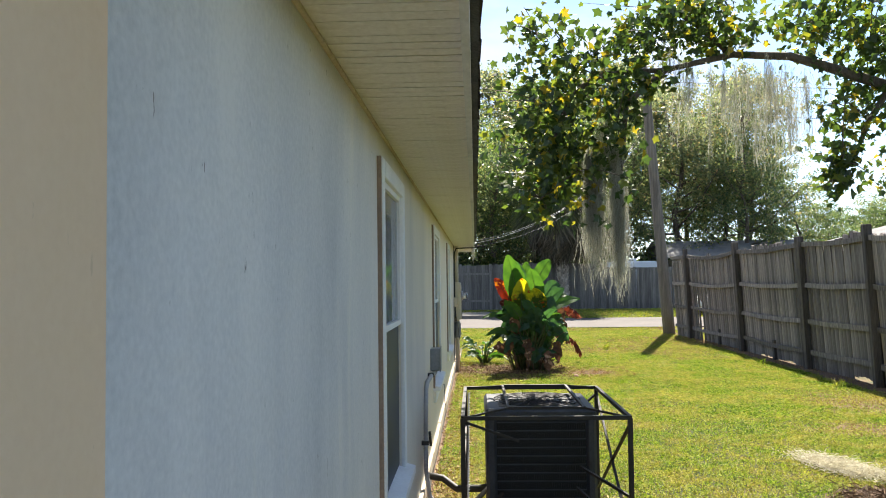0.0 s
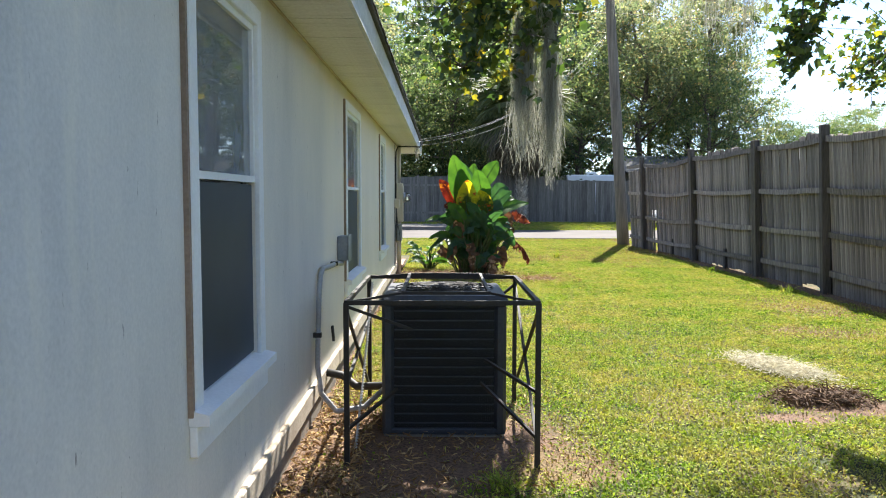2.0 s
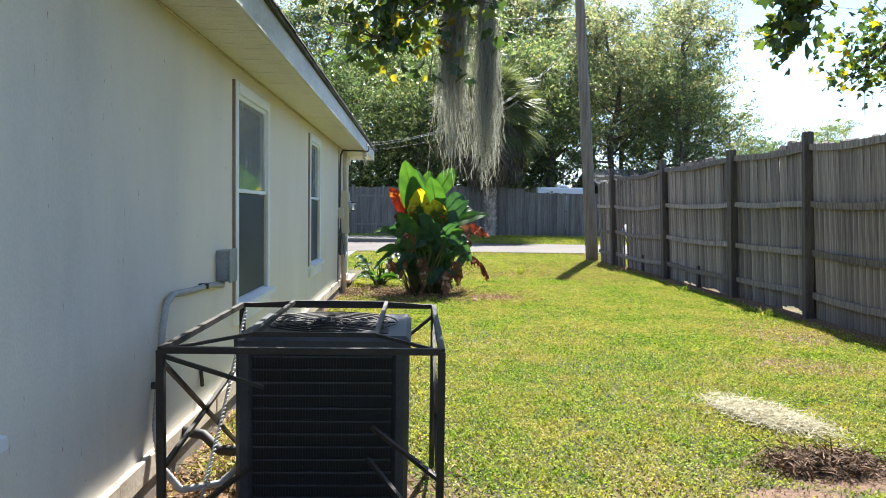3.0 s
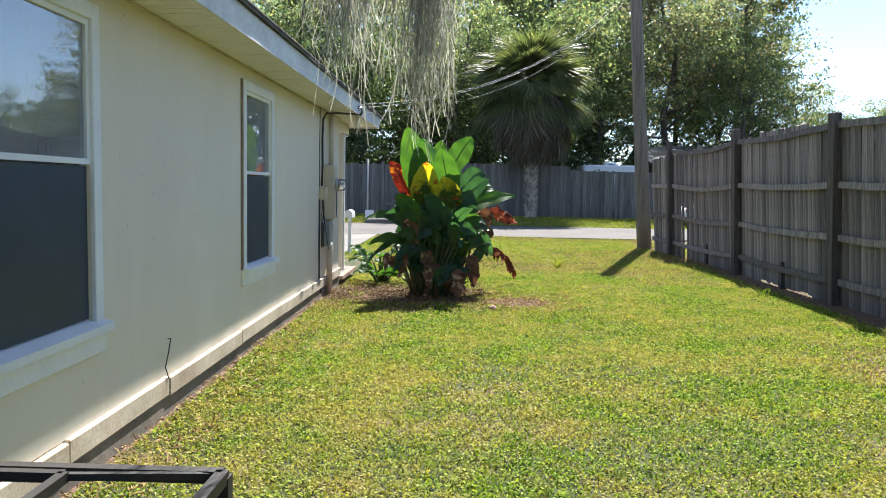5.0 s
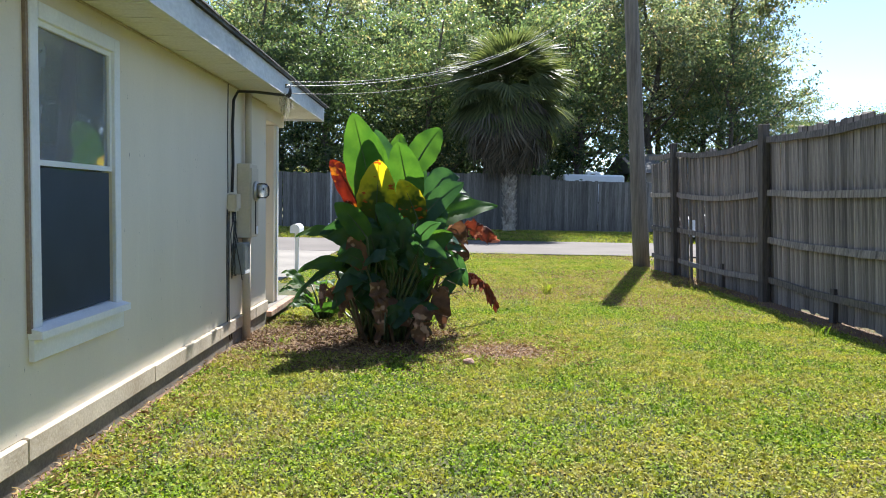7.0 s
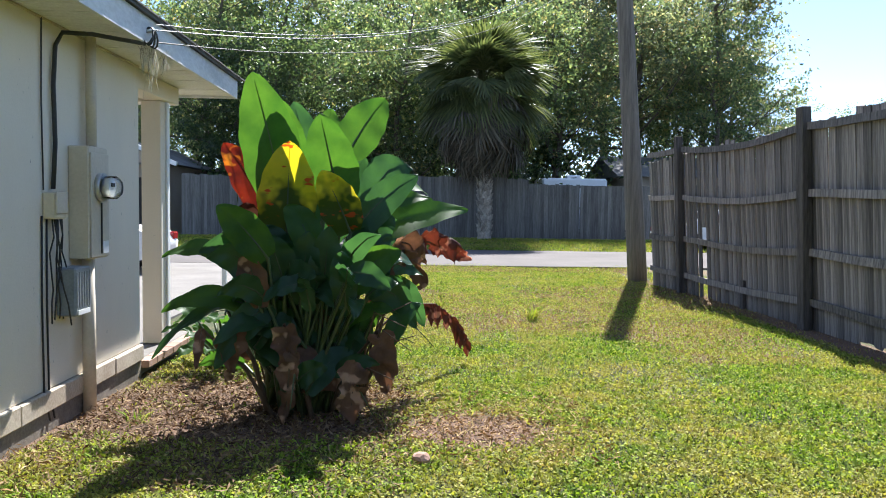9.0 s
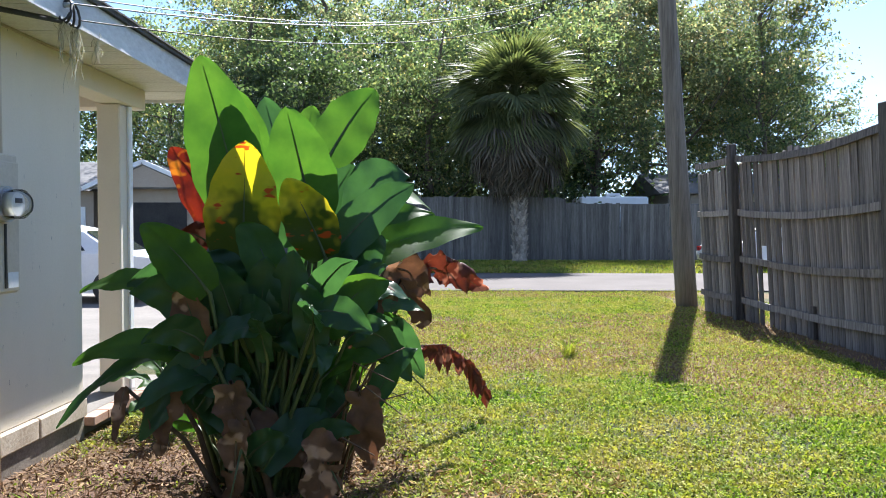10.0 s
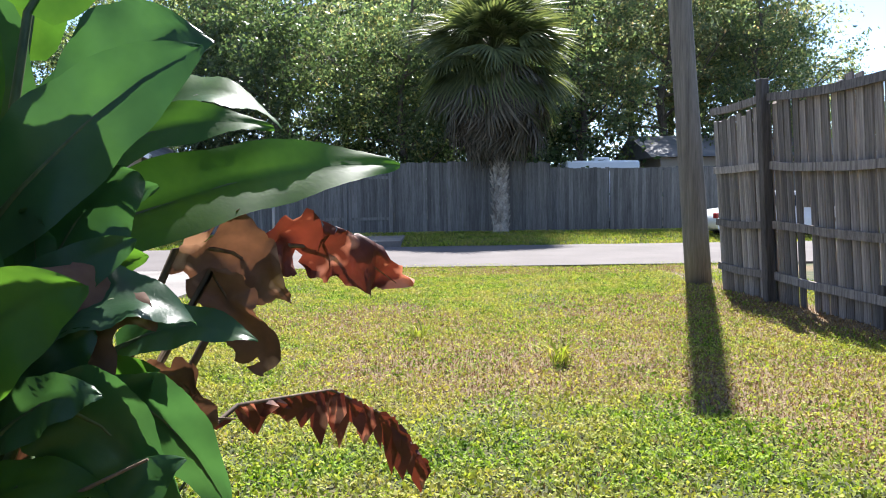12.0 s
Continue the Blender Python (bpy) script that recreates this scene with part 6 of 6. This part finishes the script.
def neighbour(name, label, x0, x1, y0, y1, eave, ridge, wall, roofm, gable, openings):
    h = thing(name, label, "house")
    z0 = GROUND - 0.1
    part("wall", boxed(x0, x1, y0, y1, z0, eave), wall, h)
    bm = bmesh.new()
    o = 0.5
    if gable == "x":
        c = [(x0 - o, y0 - o, eave), (x1 + o, y0 - o, eave), (x1 + o, y1 + o, eave), (x0 - o, y1 + o, eave), (x0 - o, (y0 + y1) / 2, ridge), (x1 + o, (y0 + y1) / 2, ridge)]
        fs = ((0, 1, 5, 4), (2, 3, 4, 5), (0, 4, 3), (1, 2, 5), (0, 3, 2, 1))
    else:
        c = [(x0 - o, y0 - o, eave), (x1 + o, y0 - o, eave), (x1 + o, y1 + o, eave), (x0 - o, y1 + o, eave), ((x0 + x1) / 2, y0 - o, ridge), ((x0 + x1) / 2, y1 + o, ridge)]
        fs = ((0, 4, 5, 3), (4, 1, 2, 5), (0, 1, 4), (3, 5, 2), (0, 3, 2, 1))
    v = [bm.verts.new(p) for p in c]
    for f in fs:
        bm.faces.new([v[i] for i in f])
    part("roof", bm, roofm, h)
    if gable == "y":
        bm = bmesh.new()
        w = [bm.verts.new(p) for p in ((x0 - 0.1, y0 - o - 0.01, eave + 0.05), (x1 + 0.1, y0 - o - 0.01, eave + 0.05), ((x0 + x1) / 2, y0 - o - 0.01, ridge - 0.15))]
        u = [bm.verts.new(p.co + Vector((0, -0.04, 0))) for p in w]
        bm.faces.new(u)
        for k in range(3):
            bm.faces.new((w[k], w[(k + 1) % 3], u[(k + 1) % 3], u[k]))
        part("gable_wall", bm, wall, h)
        for s in (0, 1):
            bm = bmesh.new()
            a = Vector(((x0 - o) if s == 0 else (x1 + o), y0 - o - 0.06, eave))
            bar(bm, a, ((x0 + x1) / 2, y0 - o - 0.06, ridge), 0.16)
            part("barge_board", bm, TRIM, h)
    for kind, a, b, c0, d, mt in openings:
        part(kind, boxed(a, b, y0 - 0.05, y0 - 0.005, c0, d, 0.01), mt, h)
    return h


ROOF_GREY = surface("neighbour_shingle", (0.11, 0.11, 0.115), (0.22, 0.215, 0.21), (1, 1, 1), 1, 30, 0.95, 0.3, 0.01)
WALL_BEIGE = surface("neighbour_wall", (0.34, 0.28, 0.22), (0.44, 0.37, 0.30), (1, 1, 1), 1, 30, 0.9, 0.2, 0.004)
neighbour("neighbour_house", "beige house with grey roof and white garage door across the street", -23.0, -11.7, 40.4, 50.0, 2.55, 4.1, WALL_BEIGE, ROOF_GREY, "x", [("garage_door", -16.2, -12.0, -0.2, 1.95, TRIM), ("window", -15.7, -15.2, 1.5, 1.8, CAR_GLASS), ("window", -14.9, -14.4, 1.5, 1.8, CAR_GLASS), ("window", -14.1, -13.6, 1.5, 1.8, CAR_GLASS), ("window", -13.3, -12.8, 1.5, 1.8, CAR_GLASS)])
# the carport's shaded inside is a dark panel on its front wall
neighbour("neighbour_carport", "beige gabled carport of the house across the street", -11.1, -7.6, 39.9, 46.0, 2.6, 3.6, WALL_BEIGE, ROOF_GREY, "y", [("carport_shade_panel", -10.8, -7.9, -0.2, 2.1, DARK)])
neighbour("neighbour_house", "low house with a pale grey roof behind the fence", 9.5, 17.0, 7.5, 23.0, 2.1, 3.15, WALL_BEIGE, surface("pale_roof", (0.10, 0.10, 0.10), (0.17, 0.17, 0.165), (1, 1, 1), 1, 30, 0.9, 0.3, 0.01), "y", [])
neighbour("neighbour_house", "tan house seen above the far fence", 11.5, 19.0, 44.0, 50.0, 2.6, 3.7, WALL_BEIGE, ROOF_GREY, "x", [])
rv = thing("camper_trailer", "white camper trailer behind the far fence", "trailer")
part("body", boxed(7.4, 10.2, 42.2, 44.4, 0.25, 2.42, 0.08), CAR_PAINT, rv)
part("roof_vent", boxed(8.6, 9.2, 42.9, 43.5, 2.42, 2.58, 0.03), CAR_PAINT, rv)
part("axle", boxed(8.3, 9.3, 42.4, 44.2, -0.32, 0.25), CABLE, rv)

stone = bmesh.new()
bmesh.ops.create_icosphere(stone, subdivisions=2, radius=0.055)
for v in stone.verts:
    v.co *= 1 + 0.25 * noise.noise(v.co * 25)
    v.co.z *= 0.6
bmesh.ops.translate(stone, vec=(1.97, 13.9, GROUND + 0.03), verts=stone.verts)
solid("brick_fragment", stone, PAVER, "small worn reddish brick fragment lying on the lawn", "brick")

# ---- moss on the lawn, litter and grass ----
nr = np.random.default_rng(77)
k = 7000
u = nr.normal(size=(k, 2))
cs = np.stack([3.52 + 0.115 * u[:, 0] + 0.05 * u[:, 1], 7.08 - 0.17 * u[:, 0] + 0.13 * u[:, 1], GROUND + 0.035 + np.abs(nr.normal(size=k)) * 0.02], 1)
tagged(new("fallen_moss", leaf_mesh("fallen_moss", cs, nr.uniform(0.03, 0.09, k), HAY, nr, 0.10, 0.0, 0.75)), "pale heap of fallen Spanish moss on the grass", "moss")


k = 2600
u = nr.normal(size=(k, 2))
cs = np.stack([3.38 + 0.17 * u[:, 0], 6.06 + 0.09 * u[:, 1], GROUND + 0.02 + np.abs(nr.normal(size=k)) * 0.035], 1)
tagged(new("brush_heap", leaf_mesh("brush_heap", cs, nr.uniform(0.05, 0.16, k), LITTER, nr, 0.08, 0.0, 0.6)), "low heap of dark brown twigs and dead leaves on the grass", "brush heap", kind="stuff")


def blades(count, region, size, seed, material, density, tall=1.0, lie=0.0, wide=1.0):
    """Grass: small upright tapering blades over a stretch of ground."""
    rng = np.random.default_rng(seed)
    x0, x1, y0, y1 = region
    px, py = rng.uniform(x0, x1, count), rng.uniform(y0, y1, count)
    keep = np.array([rng.random() < density(a, b) for a, b in zip(px, py)])
    px, py = px[keep], py[keep]
    k = len(px)
    pz = np.array([ground_z(a, b) for a, b in zip(px, py)]) - 0.004
    a = rng.uniform(0, 2 * np.pi, k)
    h = size * rng.uniform(0.5, 1.3, k) * tall
    w = size * rng.uniform(0.10, 0.26, k) * wide
    lean = rng.uniform(0.3, 1.1, k) * h + lie
    d = np.stack([np.cos(a), np.sin(a), np.zeros(k)], 1)
    s = np.stack([-np.sin(a), np.cos(a), np.zeros(k)], 1)
    b = np.stack([px, py, pz], 1)
    v = np.empty((k, 4, 3))
    up = np.array([0, 0, 1.0])
    v[:, 0] = b - s * w[:, None] * 0.5
    v[:, 1] = b + d * lean[:, None] * 0.45 + up * (h * 0.62)[:, None] - s * w[:, None] * 0.55
    v[:, 2] = b + d * lean[:, None] + up * h[:, None] * 0.85
    v[:, 3] = b + d * lean[:, None] * 0.4 + up * (h * 0.55)[:, None] + s * w[:, None] * 0.6
    me = bpy.data.meshes.new("grass")
    me.vertices.add(k * 4)
    me.vertices.foreach_set("co", v.reshape(-1))
    me.loops.add(k * 4)
    me.loops.foreach_set("vertex_index", np.arange(k * 4, dtype=np.int32))
    me.polygons.add(k)
    me.polygons.foreach_set("loop_start", np.arange(0, k * 4, 4, dtype=np.int32))
    me.polygons.foreach_set("loop_total", np.full(k, 4, dtype=np.int32))
    me.update(calc_edges=True)
    me.materials.append(material)
    return me


def bareness(x, y):
    b = 0.0
    for cx, cy, rx, ry in BARE_AND_SHADE:
        q = ((x - cx) / rx) ** 2 + ((y - cy) / ry) ** 2
        b = max(b, min(1.0, 1.5 - q + 0.8 * noise.noise((x * 1.6, y * 1.6, 1.0))))
    return max(0.0, b)


def dryness(x, y):
    b = 0.0
    for cx, cy, rx, ry in DRY:
        q = ((x - cx) / rx) ** 2 + ((y - cy) / ry) ** 2
        b = max(b, min(1.0, 1.4 - q + 0.7 * noise.noise((x * 1.2, y * 1.2, 5.0))))
    return max(0.0, b)


def lush(x, y):
    return max(0.02, (1.0 - bareness(x, y)) * (1.0 - 0.66 * dryness(x, y)) * (0.8 + 0.5 * noise.noise((x * 0.9, y * 0.9, 7.0)) + 0.35 * noise.noise((x * 3.1, y * 3.1, 2.0))))


def parched(x, y):
    return max(0.04, 0.08 * bareness(x, y) + 0.75 * dryness(x, y) + 0.2 + 0.32 * noise.noise((x * 0.7, y * 0.7, 3.0)))


def clover(count, region, size, seed, material, density, slim=0.75):
    """Low broad leaves lying over the soil."""
    rng = np.random.default_rng(seed)
    x0, x1, y0, y1 = region
    p = np.stack([rng.uniform(x0, x1, count), rng.uniform(y0, y1, count)], 1)
    p = p[[rng.random() < density(a, b) for a, b in p]]
    z = np.array([ground_z(a, b) for a, b in p]) + rng.uniform(0.006, 0.034, len(p)) * (0.6 + size * 12)
    return leaf_mesh("clover", np.column_stack([p, z]), rng.uniform(0.55, 1.3, len(p)) * size, material, rng, slim, 0.05, 0.55)


for count, region, size, seed in ((290000, (-0.22, 6.4, 2.2, 9.5), 0.019, 51), (250000, (-0.2, 6.4, 9.5, 16.0), 0.023, 52), (140000, (-0.2, 6.4, 16.0, 21.5), 0.024, 53), (60000, (-0.2, 6.4, 21.5, 27.6), 0.03, 54)):
    tagged(new("clover", clover(count, region, size, seed, GRASS, lush)), "low yellow-green clover among the grass", "ground cover", kind="stuff")
for count, region, seed, dry in ((14000, (-0.2, 1.9, 13.4, 16.4), 61, LEAF_FALL), (2600, (-0.25, 1.5, 3.6, 6.6), 62, STRAW), (9000, (-0.24, 0.15, 2.0, 14.0), 63, STRAW), (4500, (1.6, 3.1, 13.8, 15.4), 64, STRAW)):
    tagged(new("leaf_litter", clover(count, region, 0.06, seed, dry, lambda a, b: 0.35 + 0.65 * bareness(a, b), 0.16)), "scattered dry brown leaves and straw", "leaf litter", kind="stuff")
for name, count, region, size, seed, mt, dens, label in (
    ("grass", 110000, (-0.25, 6.6, 2.0, 12.0), 0.042, 1, GRASS, lush, "short green lawn grass and clover"),
    ("grass", 90000, (-0.2, 6.5, 12.0, 20.0), 0.048, 2, GRASS, lush, "short green lawn grass and clover"),
    ("grass", 110000, (-1.0, 8.0, 20.0, 28.2), 0.05, 3, GRASS, lush, "short green lawn grass beside the street"),
    ("grass", 75000, (-12.0, 22.0, 34.5, 39.5), 0.10, 4, GRASS, lambda a, b: 0.9, "bright green verge across the street"),
    ("dry_grass", 150000, (-0.25, 6.7, 2.0, 16.0), 0.032, 5, STRAW, parched, "straw-coloured dead grass and litter"),
    ("dry_grass", 190000, (-0.2, 7.0, 16.0, 28.0), 0.032, 6, STRAW, parched, "straw-coloured dead grass"),
):
    tagged(new(name, blades(count, region, size, seed, mt, dens)), label, "grass", kind="stuff")
nr = np.random.default_rng(91)
for tx, ty, n_, hh in ((2.3, 20.4, 45, 0.17), (3.42, 19.2, 60, 0.2), (4.4, 24.6, 30, 0.16), (5.6, 25.3, 30, 0.16), (3.7, 16.0, 25, 0.07), (3.4, 4.3, 60, 0.1), (0.9, 4.35, 40, 0.12), (0.2, 14.6, 30, 0.1), (5.9, 15.6, 40, 0.15), (6.0, 12.4, 40, 0.16)):
    me = blades(n_, (tx - 0.07, tx + 0.07, ty - 0.07, ty + 0.07), hh, int(tx * 100), GRASS, lambda a, b: 1.0, wide=0.35)
    tagged(new("grass_tuft", me), "tuft of taller bright green grass", "grass tuft", "grass tufts", "stuff")
